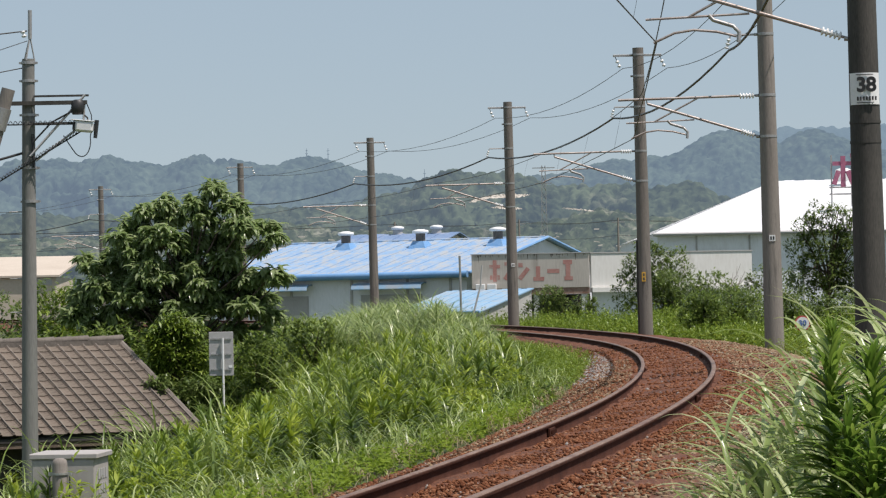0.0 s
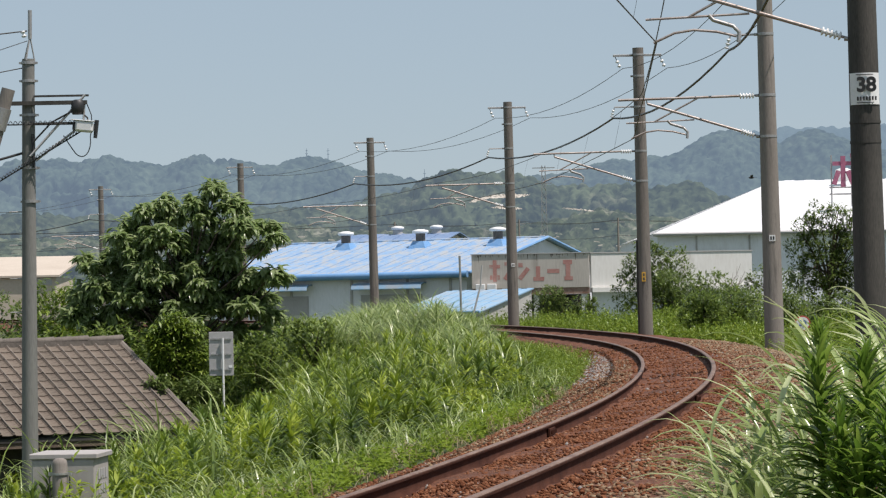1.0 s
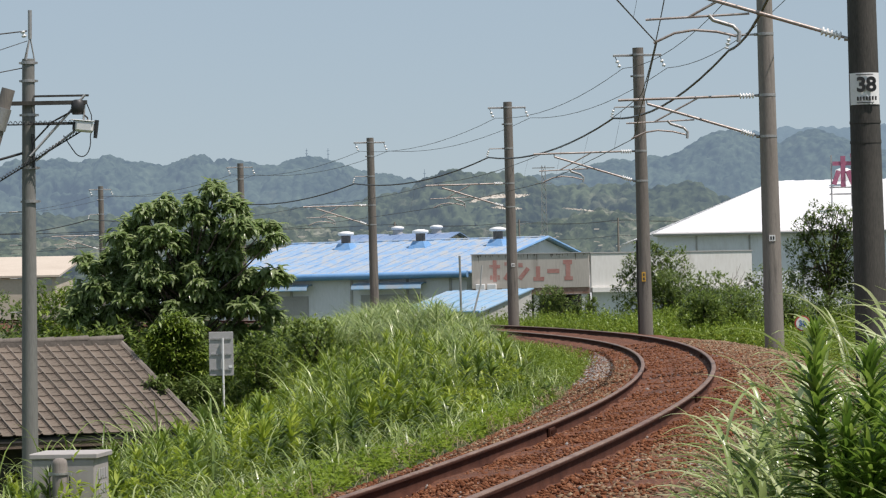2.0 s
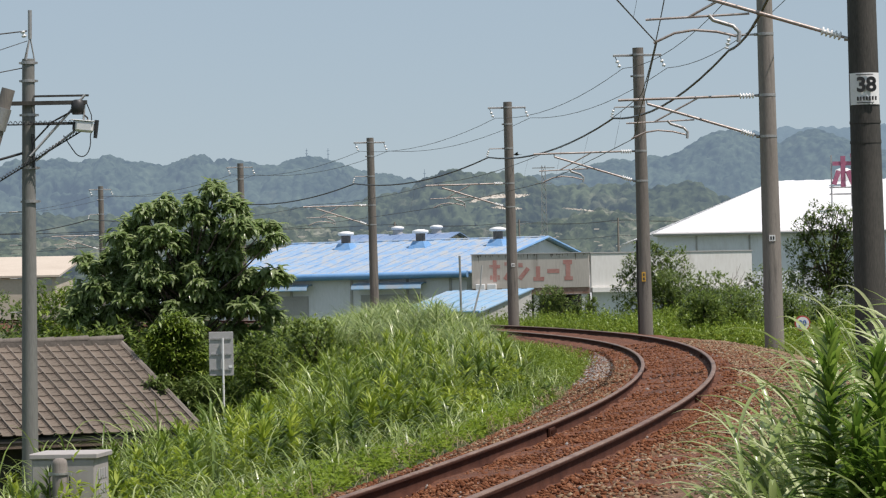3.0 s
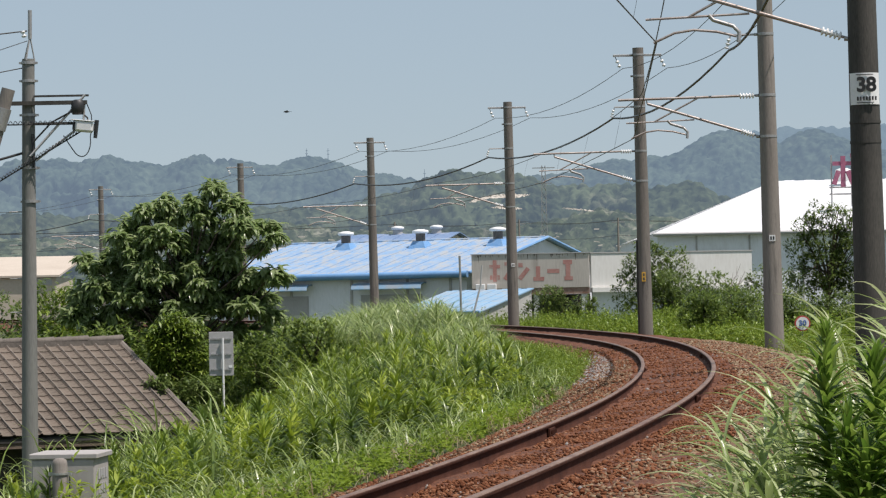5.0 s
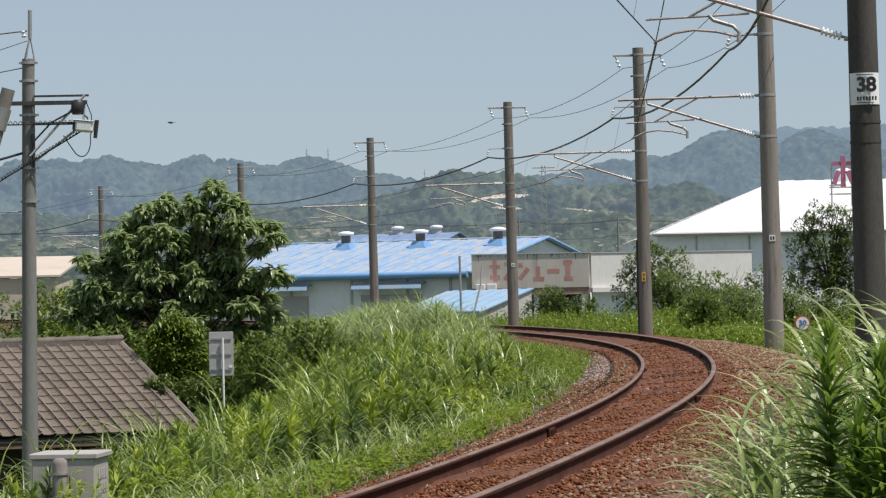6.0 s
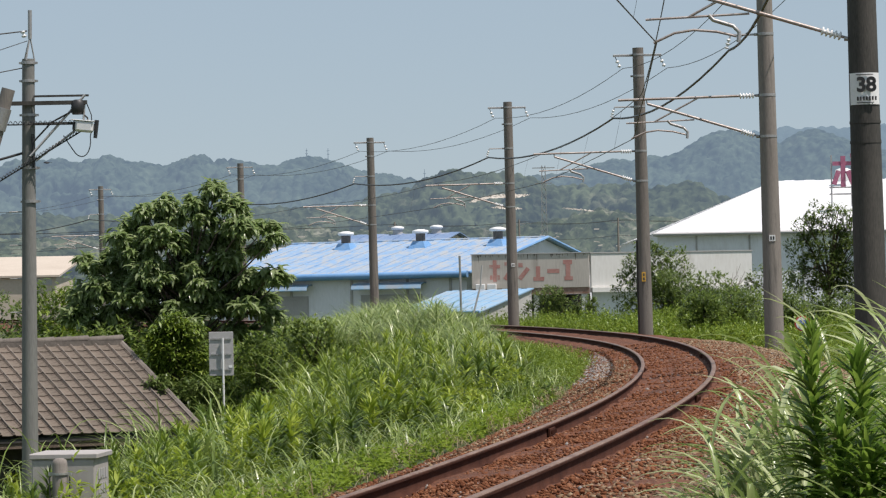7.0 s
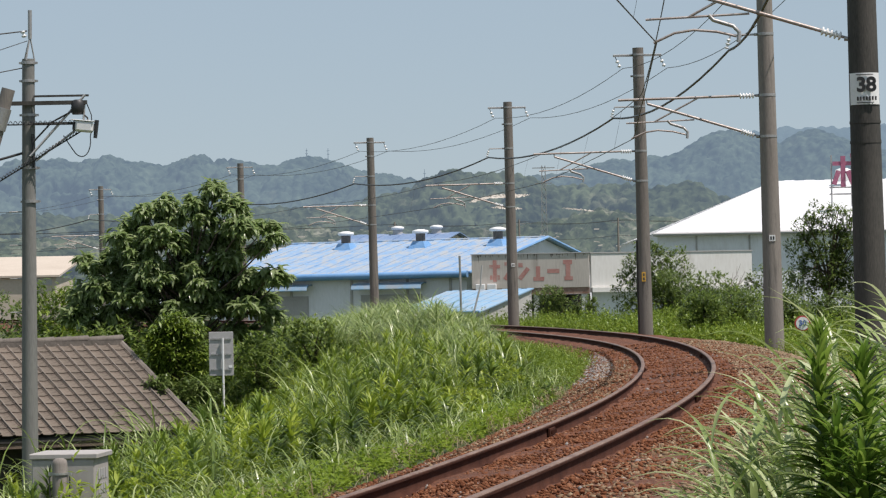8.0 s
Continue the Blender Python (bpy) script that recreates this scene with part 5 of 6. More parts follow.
def tall_grass(name, rng, x, y, height, per, mat, label, blade=0.75, width=0.017, wind=2.9, spread=1.2, sink=0.0):
    """Culms with long arching leaves that the wind combs to one side."""
    z = ground_z(x, y)
    n = len(x)
    f = rng.uniform(0.08, 0.95, (n, per))
    head = rng.normal(wind, spread, (n, per))
    P = np.stack([x[:, None] + rng.normal(0, 0.04, (n, per)), y[:, None] + rng.normal(0, 0.04, (n, per)), z[:, None] + f * height[:, None] * 0.72], -1)
    L = blade * rng.uniform(0.55, 1.2, (n, per))
    v, fc = arcs(P.reshape(-1, 3), head.ravel(), L.ravel(), width * rng.uniform(0.7, 1.3, n * per), rng.uniform(0.5, 1.3, n * per), rng.uniform(1.0, 2.5, n * per), 4)
    return tagged(quads(name, v, fc, mat), label, "grass", kind="stuff")


def bank_plants():
    rng = np.random.default_rng(11)
    # a low sward under everything; dark leaves stand in for shaded gaps
    x, y = strip_places(rng, 4200, -1, 84, -13, -2.1)
    s, d = along(x, y)
    herbs("bank_sward", rng, x, y, rng.uniform(0.12, 0.42, len(x)) * np.interp(-d, [2.1, 3.5], [0.4, 1.0]), 14, 0.15, M["weed_dark"], "low green weeds covering the railway bank", 0.2, 0.3)
    # rounded clumps of weeds, each kind with a tone of its own
    for name, mat, n, s0, s1, leaf, asp, lab in (("weed_clumps", "weed_light", 190, 2, 66, 0.19, 0.25, "yellow-green clumps of leafy weeds on the bank"),
                                                 ("dark_weeds", "weed_dark", 150, 12, 62, 0.19, 0.30, "deep green bushy weeds on the bank")):
        x, y = strip_places(rng, n, s0, s1, -13, -2.3)
        reps = rng.integers(10, 30, n)
        size = rng.uniform(0.22, 0.50, n)
        tall = rng.uniform(0.65, 1.2, n)
        x, y, size, tall = (np.repeat(q, reps) for q in (x, y, size, tall))
        ox, oy = rng.normal(0, 1, len(x)), rng.normal(0, 1, len(x))
        x, y = x + ox * size, y + oy * size
        s, d = along(x, y)
        dome = np.exp(-0.5 * (ox ** 2 + oy ** 2))
        h = tall * (0.25 + 0.85 * dome) * rng.uniform(0.85, 1.1, len(x)) * np.interp(-d, [1.9, 2.6, 3.8], [0.3, 0.7, 1.05]) * np.interp(s, [0, 15, 28, 40, 60, 84], [0.6, 0.75, 0.85, 1.05, 1.2, 1.0]) * (1 - np.interp(s, [42, 54], [0, 0.6]) * np.interp(-d, [6.2, 7.6], [1, 0])) * np.interp(-d, [6, 9], [1.0, 0.9]) * (1 - np.interp(s, [34, 48], [0.0, 1.0]) * (1 - np.interp(-d, [2.7, 3.6, 5.2], [0.06, 0.40, 1.0])))
        h = h * (1 - np.interp(s, [40, 50], [1, 0]) * np.interp(-d, [5.4, 7.0], [0, 0.6]))
        ok = -d > 1.85
        herbs(name, rng, x[ok], y[ok], h[ok], 24, leaf, M[mat], lab, 0.16, asp)
    # single spires that stand over the rest
    for name, mat, n in (("spire_weeds", "weed", 620), ("light_spire_weeds", "weed_light", 360), ("dark_spire_weeds", "weed_dark", 260)):
        x, y = strip_places(rng, n // 4, 10, 66, -12, -2.6)
        x, y = np.repeat(x, 4), np.repeat(y, 4)
        x, y = x + rng.normal(0, 0.30, len(x)), y + rng.normal(0, 0.5, len(x))
        s, d = along(x, y)
        h = rng.uniform(0.85, 1.45, len(x)) * np.interp(-d, [2.0, 3.4], [0.55, 1.05]) * np.interp(s, [12, 28, 38, 46, 54], [0.7, 0.85, 1.0, 0.95, 0.9]) * (1 - np.interp(s, [42, 54], [0, 0.55]) * np.interp(-d, [6.2, 7.6], [1, 0])) * (1 - np.interp(s, [34, 48], [0.0, 1.0]) * (1 - np.interp(-d, [2.7, 3.6, 5.2], [0.06, 0.40, 1.0])))
        h = h * (1 - np.interp(s, [40, 50], [1, 0]) * np.interp(-d, [5.4, 7.0], [0, 0.6]))
        ok = (-d > 2.3) & (h > 0.3)
        x, y, h = x[ok], y[ok], h[ok]
        n, per = len(x), 90
        z = ground_z(x, y)
        f = rng.uniform(0.15, 1.0, (n, per))
        head = np.arange(per)[None] * 2.4 + rng.normal(0, 0.3, (n, per))
        lx, ly = rng.normal(-0.05, 0.06, n), rng.normal(0, 0.06, n)
        P = np.stack([x[:, None] + lx[:, None] * f * h[:, None], y[:, None] + ly[:, None] * f * h[:, None], z[:, None] + f * h[:, None]], -1)
        L = 0.225 * rng.uniform(0.75, 1.15, (n, per)) * np.interp(f, [0.15, 0.75, 0.92, 1.0], [0.7, 1.1, 0.85, 0.45])
        e0 = np.interp(f, [0.15, 0.8, 0.94, 1.0], [0.3, 0.6, 0.95, 1.3]) + rng.normal(0, 0.15, (n, per))
        v, fc = arcs(P.reshape(-1, 3), head.ravel(), L.ravel(), (L * 0.17).ravel(), e0.ravel(), rng.uniform(0.4, 1.0, n * per), 2)
        tagged(quads(name, v, fc, M[mat]), "upright leafy spires of tall weeds on the bank", "weeds", kind="stuff")
    # low bright cover at the edge of the ballast
    x, y = strip_places(rng, 3600, -4, 26, -2.9, -1.55)
    k = patchy(x, y, 1.1, 7.0)
    s, d = along(x, y)
    keep = (k > -0.05) & (-d > 1.70 + 0.25 * rng.random(len(x)))
    x, y = x[keep], y[keep]
    herbs("ground_cover", rng, x, y, rng.uniform(0.06, 0.26, len(x)), 14, 0.085, M["cover"], "low bright green plants beside the ballast", 0.3, 0.5, 0.2)
    x, y = strip_places(rng, 13000, 24, 100, -4.2, -0.98)
    s, d = along(x, y)
    keep = -d > np.interp(s, [24, 46, 53, 60, 75], [1.75, 1.62, 1.3, 1.0, 1.0]) + 0.2 * rng.random(len(x))
    keep &= (s > 40) | (rng.random(len(x)) < 0.22)
    x, y = x[keep], y[keep]
    herbs("verge_turf", rng, x, y, rng.uniform(0.06, 0.26, len(x)), 12, 0.11, M["weed"], "short green turf inside the bend", 0.3, 0.3, 0.1)
    # the pampas mound: tufts that arch to both sides, tallest along its back
    for name, wind, n in (("pampas_thicket", 2.9, 330), ("pampas_thicket", 0.2, 250)):
        x, y = strip_places(rng, n, 34, 92, -8.6, -2.4)
        s, d = along(x, y)
        keep = (s > 60) | ((d > -4.6) & (rng.random(n) < 0.8)) | (rng.random(n) < 0.06)
        x, y = x[keep], y[keep]
        n = len(x)
        reps = rng.integers(8, 15, n)
        size, tall = rng.uniform(0.10, 0.28, n), rng.uniform(0.86, 1.10, n)
        x, y, size, tall = (np.repeat(q, reps) for q in (x, y, size, tall))
        x, y = x + rng.normal(0, 1, len(x)) * size, y + rng.normal(0, 1, len(x)) * size
        s, d = along(x, y)
        back = np.interp(-d, [2.9, 3.4, 4.0, 4.9, 5.8, 7.0, 8.6], [0.0, 0.5, 1.25, 2.02, 1.85, 1.45, 1.2])
        h = tall * rng.uniform(0.85, 1.05, len(x)) * back * np.interp(s, [34, 46, 62, 84, 92], [0.55, 0.75, 0.95, 1.0, 0.8])
        ok = h > 0.3
        tall_grass(name, rng, x[ok], y[ok], h[ok], 9, M["grass"], "thicket of tall silvery green pampas grass", 0.85, 0.027, wind, 0.7)
    x, y = strip_places(rng, 900, -1, 40, -11, -2.4, 0.0)
    k = patchy(x, y, 1.6, 9.0)
    keep = k > 0.24
    x, y = x[keep], y[keep]
    tall_grass("bank_grass", rng, x, y, rng.uniform(0.8, 1.3, len(x)), 7, M["grass"], "scattered long grass among the weeds", 0.8, 0.021, 2.6, 1.6)
    x, y = strip_places(rng, 1000, -3, 40, -6.0, -1.9)
    k = patchy(x, y, 1.2, 15.0)
    x, y = x[k > -0.1], y[k > -0.1]
    tall_grass("fine_grass", rng, x, y, rng.uniform(0.2, 0.55, len(x)), 8, M["grass"], "fine pale grass at the foot of the weeds", 0.42, 0.013, 2.9, 1.8)
    # outside the bend
    x, y = strip_places(rng, 6500, 50, 150, 3.3, 11)
    s, d = along(x, y)
    h = rng.uniform(0.35, 0.75, len(x)) * np.interp(d, [3.3, 5, 9], [0.5, 1.0, 1.7]) * np.clip(0.95 + 0.9 * patchy(x, y, 1.8, 21.0), 0.4, 1.7)
    herbs("outer_weeds", rng, x, y, h, 20, 0.19, M["weed"], "green weeds along the outside of the bend", aspect=0.4)
    x, y = strip_places(rng, 2600, 22, 60, 2.2, 9)
    s, d = along(x, y)
    keep = d > 2.4 + 1.0 * rng.random(len(x))
    x, y = x[keep], y[keep]
    herbs("outer_verge", rng, x, y, rng.uniform(0.15, 0.6, len(x)), 16, 0.14, M["weed"], "sparse weeds on the outer ballast edge", aspect=0.3)
    x, y = strip_places(rng, 700, 4, 30, 1.7, 3.6)
    herbs("shoulder_weeds", rng, x, y, rng.uniform(0.06, 0.3, len(x)), 10, 0.09, M["weed"], "small dry weeds on the ballast shoulder", 0.3, 0.2)


def shoulder_straw():
    rng = np.random.default_rng(17)
    x, y = strip_places(rng, 3200, 2, 62, 1.1, 3.6)
    k = patchy(x, y, 0.8, 3.0)
    x, y = x[k > 0.0], y[k > 0.0]
    x2, y2 = strip_places(rng, 1500, -3, 34, -3.2, -1.7)
    k = patchy(x2, y2, 0.9, 5.0)
    x, y = np.concatenate([x, x2[k > -0.05]]), np.concatenate([y, y2[k > -0.05]])
    tall_grass("dry_straw", rng, x, y, rng.uniform(0.05, 0.2, len(x)), 6, M["dry"], "dry straw and dead grass beside the ballast", 0.22, 0.008, 2.9, 2.0)


def tree(name, at, blobs, clusters, leaf, mat, label, category="tree", trunk_r=0.12, seed=1, droop=0.5, per=12, aspect=0.3, limbs=26, group=""):
    """Trunk, limbs and leaf rosettes spread through rounded masses (x, y, z, rx, ry, rz about the foot)."""
    rng = np.random.default_rng(seed)
    t = thing(name, at, label, category, group)
    vol = np.array([b[3] * b[5] for b in blobs])
    pick = rng.choice(len(blobs), clusters, p=vol / vol.sum())
    v = rng.normal(size=(clusters, 3))
    v /= np.linalg.norm(v, axis=1)[:, None]
    r = rng.uniform(0.55, 1.0, clusters) ** 0.5 * rng.uniform(0.86, 1.12, clusters)
    bl = np.array(blobs)[pick]
    C = bl[:, :3] + v * r[:, None] * bl[:, 3:]
    head = rng.uniform(0, 2 * math.pi, (clusters, per)) + 0
    out = np.arctan2(v[:, 1], v[:, 0])[:, None]
    head = np.where(rng.random((clusters, per)) < 0.5, out + rng.normal(0, 0.9, (clusters, per)), head)
    P = np.repeat(C[:, None], per, 1) + rng.normal(0, leaf * 0.35, (clusters, per, 3))
    L = leaf * rng.uniform(0.6, 1.2, (clusters, per))
    n = clusters * per
    lv = arcs(P.reshape(-1, 3), head.ravel(), L.ravel(), (L * aspect).ravel(), rng.normal(0.45 - droop * 0.6, 0.4, n), rng.uniform(0.4, 1.0 + droop, n), 2)
    crown = quads("crown", lv[0], lv[1], mat)
    crown.parent = t
    tagged(crown, kind="stuff")
    top = max(b[2] for b in blobs)
    mid = np.average([b[:3] for b in blobs], axis=0, weights=vol)
    bm = B()
    fork = Vector((mid[0] * 0.4, mid[1] * 0.4, max(0.3, mid[2] * 0.45)))
    tube(bm, [(0, 0, -0.4), fork * 0.5, fork, Vector((mid[0] * 0.8, mid[1] * 0.8, mid[2]))], [trunk_r * 1.3, trunk_r, trunk_r * 0.8, trunk_r * 0.45], 8)
    part("trunk", bm, M["bark"], t, "", True)
    for i in rng.choice(clusters, min(limbs, clusters), replace=False):
        bm = B()
        e = Vector(C[i])
        a = fork.lerp(Vector((mid[0] * 0.8, mid[1] * 0.8, mid[2])), float(rng.random()))
        k = a.lerp(e, 0.5) + Vector((0, 0, 0.12 * (e - a).length))
        tube(bm, [a, k, e], [trunk_r * 0.4, trunk_r * 0.25, trunk_r * 0.08], 5)
        part("limb", bm, M["bark"], t, "", True)
    return t


def shoot_tree(name, at, masses, label, seed):
    """A broad-leaved tree whose large drooping leaves hang in whorls at the ends of its shoots."""
    rng = np.random.default_rng(seed)
    t = thing(name, at, label, "tree")
    top = Vector((0.1, 0, max(m[2] for m in masses) * 0.62))
    bm = B()
    tube(bm, [(0, 0, -0.4), (0.05, 0, 0.6), (-0.05, 0, top.z * 0.55), top], [0.20, 0.16, 0.12, 0.06], 8)
    part("trunk", bm, M["bark"], t, "", True)
    P, H, E, L = [], [], [], []
    for x, y, z, r in masses:
        c = Vector((x, y, z))
        a = Vector((0.02, 0, float(np.clip(z - 0.9 - 0.3 * abs(x), 0.5, top.z))))
        bm = B()
        k = a.lerp(c, 0.55) + Vector((0, 0, -0.10))
        tube(bm, [a, k, c], [0.030, 0.020, 0.010], 5)
        part("limb", bm, M["bark"], t, "", True)
        bm = B()
        n = int(np.clip(420 * r * r + 8, 9, 62))
        for j in range(n):
            v = rng.normal(size=3)
            v[2] = abs(v[2]) * 1.1 - 0.45
            v /= np.linalg.norm(v)
            tip = np.array(c) + v * r * np.array([1.12, 1.5, 1.12]) * rng.uniform(0.55, 1.05)
            if j % 3 == 0:
                tube(bm, [c - Vector((0, 0, r * 0.4)), tuple(tip)], [0.012, 0.006], 4)
            m = int(rng.integers(11, 17))
            out = math.atan2(v[1], v[0])
            P.append(tip[None] - v[None] * rng.uniform(0, 0.14, (m, 1)) + rng.normal(0, 0.018, (m, 3)))
            h = rng.uniform(0, 2 * math.pi, m)
            H.append(np.where(rng.random(m) < 0.6, out + rng.normal(0, 0.7, m), h))
            E.append(rng.normal(-0.30, 0.40, m))
            L.append(rng.uniform(0.14, 0.25, m))
        part("twigs", bm, M["bark"], t)
    P, H, E, L = (np.concatenate(q) for q in (P, H, E, L))
    lv = arcs(P, H, L, L * rng.uniform(0.34, 0.46, len(L)), E, rng.uniform(0.3, 1.1, len(L)), 3, True)
    crown = quads("crown", lv[0], lv[1], M["crown"])
    crown.parent = t
    tagged(crown, "drooping glossy leaves in whorls", kind="stuff")


def trees():
    gz = lambda x, y: float(ground_z(np.array([x]), np.array([y]))[0])
    # the big broad-leaved tree
    z = gz(-4.9, 64)
    rng = np.random.default_rng(6)
    masses = ((-4.34, 3.47, 0.26), (-4.72, 3.23, 0.22), (-4.54, 2.95, 0.28), (-4.04, 3.19, 0.26), (-3.83, 3.08, 0.13), (-5.37, 3.22, 0.28), (-5.18, 2.96, 0.28), (-5.66, 3.11, 0.19), (-5.92, 2.82, 0.28),
              (-6.16, 2.61, 0.22), (-3.81, 2.76, 0.30), (-3.38, 2.77, 0.24), (-3.17, 2.57, 0.14), (-3.55, 2.37, 0.19), (-4.14, 2.48, 0.35), (-4.68, 2.49, 0.37), (-5.33, 2.54, 0.41), (-5.87, 2.33, 0.32), (-6.36, 2.16, 0.28))
    lower = ((-6.72, 2.08, 0.19), (-6.87, 2.24, 0.12), (-3.29, 1.82, 0.24), (-3.02, 1.83, 0.10), (-3.72, 1.78, 0.32), (-4.26, 1.92, 0.37), (-4.91, 1.93, 0.41), (-5.55, 1.89, 0.39), (-6.15, 1.83, 0.30), (-3.73, 1.24, 0.30),
             (-3.30, 1.08, 0.22), (-4.38, 1.26, 0.37), (-5.03, 1.23, 0.37), (-3.95, 0.84, 0.24), (-5.73, 1.19, 0.32), (-6.32, 1.15, 0.30), (-6.86, 1.54, 0.30), (-4.6, 0.7, 0.40), (-5.4, 0.6, 0.4), (-6.2, 0.6, 0.4), (-4.1, 2.15, 0.3), (-4.6, 1.6, 0.38), (-5.3, 1.55, 0.38), (-5.9, 1.5, 0.34), (-4.0, 1.5, 0.34), (-3.5, 1.45, 0.28), (-5.0, 2.2, 0.34), (-5.6, 2.1, 0.32), (-6.5, 1.65, 0.3), (-6.6, 0.9, 0.34), (-7.0, 1.1, 0.3), (-5.0, 0.9, 0.4), (-3.6, 0.7, 0.3))
    shoot_tree("broadleaf_tree", (-4.9, 64, z), [(a + 4.9, rng.uniform(-0.55, 0.55), c - z - 0.03, r * 0.92) for a, c, r in masses + lower], "large dark green broad-leaved tree beside a house", 8)
    # the light shrub that leans over the tiled roof, and its shade-coloured skirt
    z = gz(-4.4, 55.4)
    tree("shrub", (-4.4, 55.4, z), [(a + 4.4, 0.1, c - z, r, r * 0.9, r) for a, c, r in ((-4.49, 0.90, 0.22), (-4.21, 0.80, 0.20), (-4.77, 0.72, 0.18), (-4.54, 0.49, 0.30), (-4.17, 0.42, 0.22), (-4.79, 0.36, 0.15), (-4.08, 0.14, 0.14), (-4.55, 0.12, 0.22))],
         520, 0.12, M["weed"], "light green leafy shrub leaning over the tiled roof", "shrub", 0.05, 91, 0.7, 14, 0.34, 22)
    # darker leaf material puts the skirt's shade into its colour
    z = gz(-4.4, 54.6)
    tree("shrub", (-4.4, 54.6, z), [(a + 4.4, 0.0, c - z, r, r, r) for a, c, r in ((-4.72, -0.06, 0.17), (-4.50, -0.16, 0.25), (-4.15, -0.20, 0.25), (-4.35, -0.36, 0.26), (-4.02, -0.45, 0.25), (-3.9, -0.1, 0.2))],
         330, 0.11, M["crown_d"], "shrub at the corner of the tiled roof, leaves coloured dark for shade", "shrub", 0.04, 92, 0.5, 13, 0.34, 14)
    low_bushes = (
        (-6.9, 71, 2.25, 1.0, 0.16, "crown_b", 330, "bush", "light green bush behind the house"),
        (-8.3, 73, 1.95, 1.2, 0.16, "crown_b", 330, "bush", "light green bush behind the house"),
        (-9.9, 75, 1.7, 1.2, 0.16, "crown_d", 260, "bush", "dark green bush behind the house"),
        (-6.2, 62, 0.95, 1.0, 0.17, "crown_b", 380, "bush", "dark green bush behind the tiled roof"),
        (-7.6, 63, 0.85, 1.0, 0.17, "crown_b", 380, "bush", "dark green bush behind the tiled roof"),
        (-8.1, 70, 1.75, 0.7, 0.13, "weed", 420, "bush", "light green bush behind the house"),
        (-4.7, 60.5, 0.75, 0.8, 0.17, "crown_b", 380, "bush", "light green bush behind the tiled roof"),
        (-3.3, 60, 0.75, 0.6, 0.12, "crown_b", 260, "shrub", "shrub among tall weeds"),
        (-2.6, 66, 1.1, 0.6, 0.12, "crown_b", 240, "shrub", "shrub among tall weeds"),
        (-3.6, 72, 1.05, 0.8, 0.14, "crown_b", 240, "shrub", "shrub among tall weeds"),
    )
    outer_bushes = (
        (9.0, 148, 3.9, 1.4, 0.2, "crown_d", 520, "roadside_tree", "leafy tree beyond the railway pole"),
        (10.4, 150, 3.6, 1.1, 0.2, "crown_b", 300, "roadside_tree", "leafy tree beyond the railway pole"),
        (9.9, 146, 2.6, 1.4, 0.2, "crown_d", 330, "bush", "dark green bush beyond the bend"),
        (11.4, 140, 2.4, 1.4, 0.2, "crown_b", 330, "bush", "green bush beyond the bend"),
        (13.1, 132, 2.5, 1.5, 0.18, "crown_d", 330, "bush", "green bush beyond the bend"),
        (9.6, 112, 1.6, 1.1, 0.14, "crown_b", 330, "bush", "bright green bush beside the track"),
        (8.5, 110, 1.5, 0.8, 0.14, "crown_b", 330, "bush", "bright green bush beside the track"),
        (10.6, 104, 1.4, 1.0, 0.14, "crown_d", 300, "bush", "green bush beside the track"),
        (11.9, 100, 1.3, 1.1, 0.14, "crown_d", 300, "bush", "green bush beside the track"),
        (5.0, 158, 2.0, 1.2, 0.17, "crown_d", 420, "bush", "dark rounded bush before the factory annex"),
        (6.6, 158, 1.5, 0.8, 0.17, "crown_d", 220, "bush", "dark rounded bush before the factory annex"),
        (13.0, 98, 1.5, 1.2, 0.14, "crown_d", 300, "bush", "green bush beside the track"),
    )
    for k, (x, y, top, w, leaf, mt, cl, nm, lab) in enumerate(low_bushes + outer_bushes):
        g = gz(x, y)
        hh = top - g
        rng = random.Random(k)
        bl = [(0, 0, hh * 0.72, w * 0.75, w * 0.75, hh * 0.28), (-0.35 * w, 0.1, hh * 0.5, w * 0.75, w * 0.7, hh * 0.32), (0.4 * w, -0.1, hh * 0.45, w * 0.7, w * 0.7, hh * 0.34), (0, -0.3 * w, hh * 0.25, w * 0.9, w * 0.6, hh * 0.26),
              (rng.uniform(-0.6, 0.6) * w, 0, hh * 0.8, w * 0.35, w * 0.35, hh * 0.18)]
        tree(nm, (x, y, g), bl, int(cl * 1.3), leaf, M[mt], lab, "bush" if nm != "roadside_tree" else "tree", 0.05 + 0.01 * hh, 40 + k, 0.25, 11, 0.42, 16, "bushes")
    g = gz(12.4, 110)
    tree("roadside_tree", (12.4, 110, g),
         [(a, 0, c - g, r, r, r * 0.85) for a, c, r in ((0.0, 3.95, 0.5), (-0.5, 3.5, 0.5), (0.55, 3.7, 0.6), (1.2, 3.3, 0.6), (0.2, 3.0, 0.8), (-0.7, 2.8, 0.5), (1.1, 2.5, 0.8), (0.1, 2.2, 0.9), (-0.6, 1.9, 0.6), (1.3, 1.6, 0.9), (0.4, 1.2, 0.9))],
         1500, 0.15, M["crown_d"], "open dark green tree before the white hall", "tree", 0.10, 77, 0.3, 10, 0.42, 40)
    # small bare tree by the annex wall
    b = thing("bare_tree", (18.0, 212, -0.8), "small leafless grey tree by the white wall", "tree")
    rng = random.Random(4)
    bm = B()
    tube(bm, [(0, 0, 0), (0.05, 0, 2.2), (0, 0, 3.0)], [0.1, 0.07, 0.05], 6)
    for k in range(14):
        z = rng.uniform(2.0, 3.0)
        dx = rng.uniform(-1.3, 1.3)
        e = Vector((dx, rng.uniform(-0.5, 0.5), z + rng.uniform(0.6, 1.6)))
        a = Vector((0.03, 0, z))
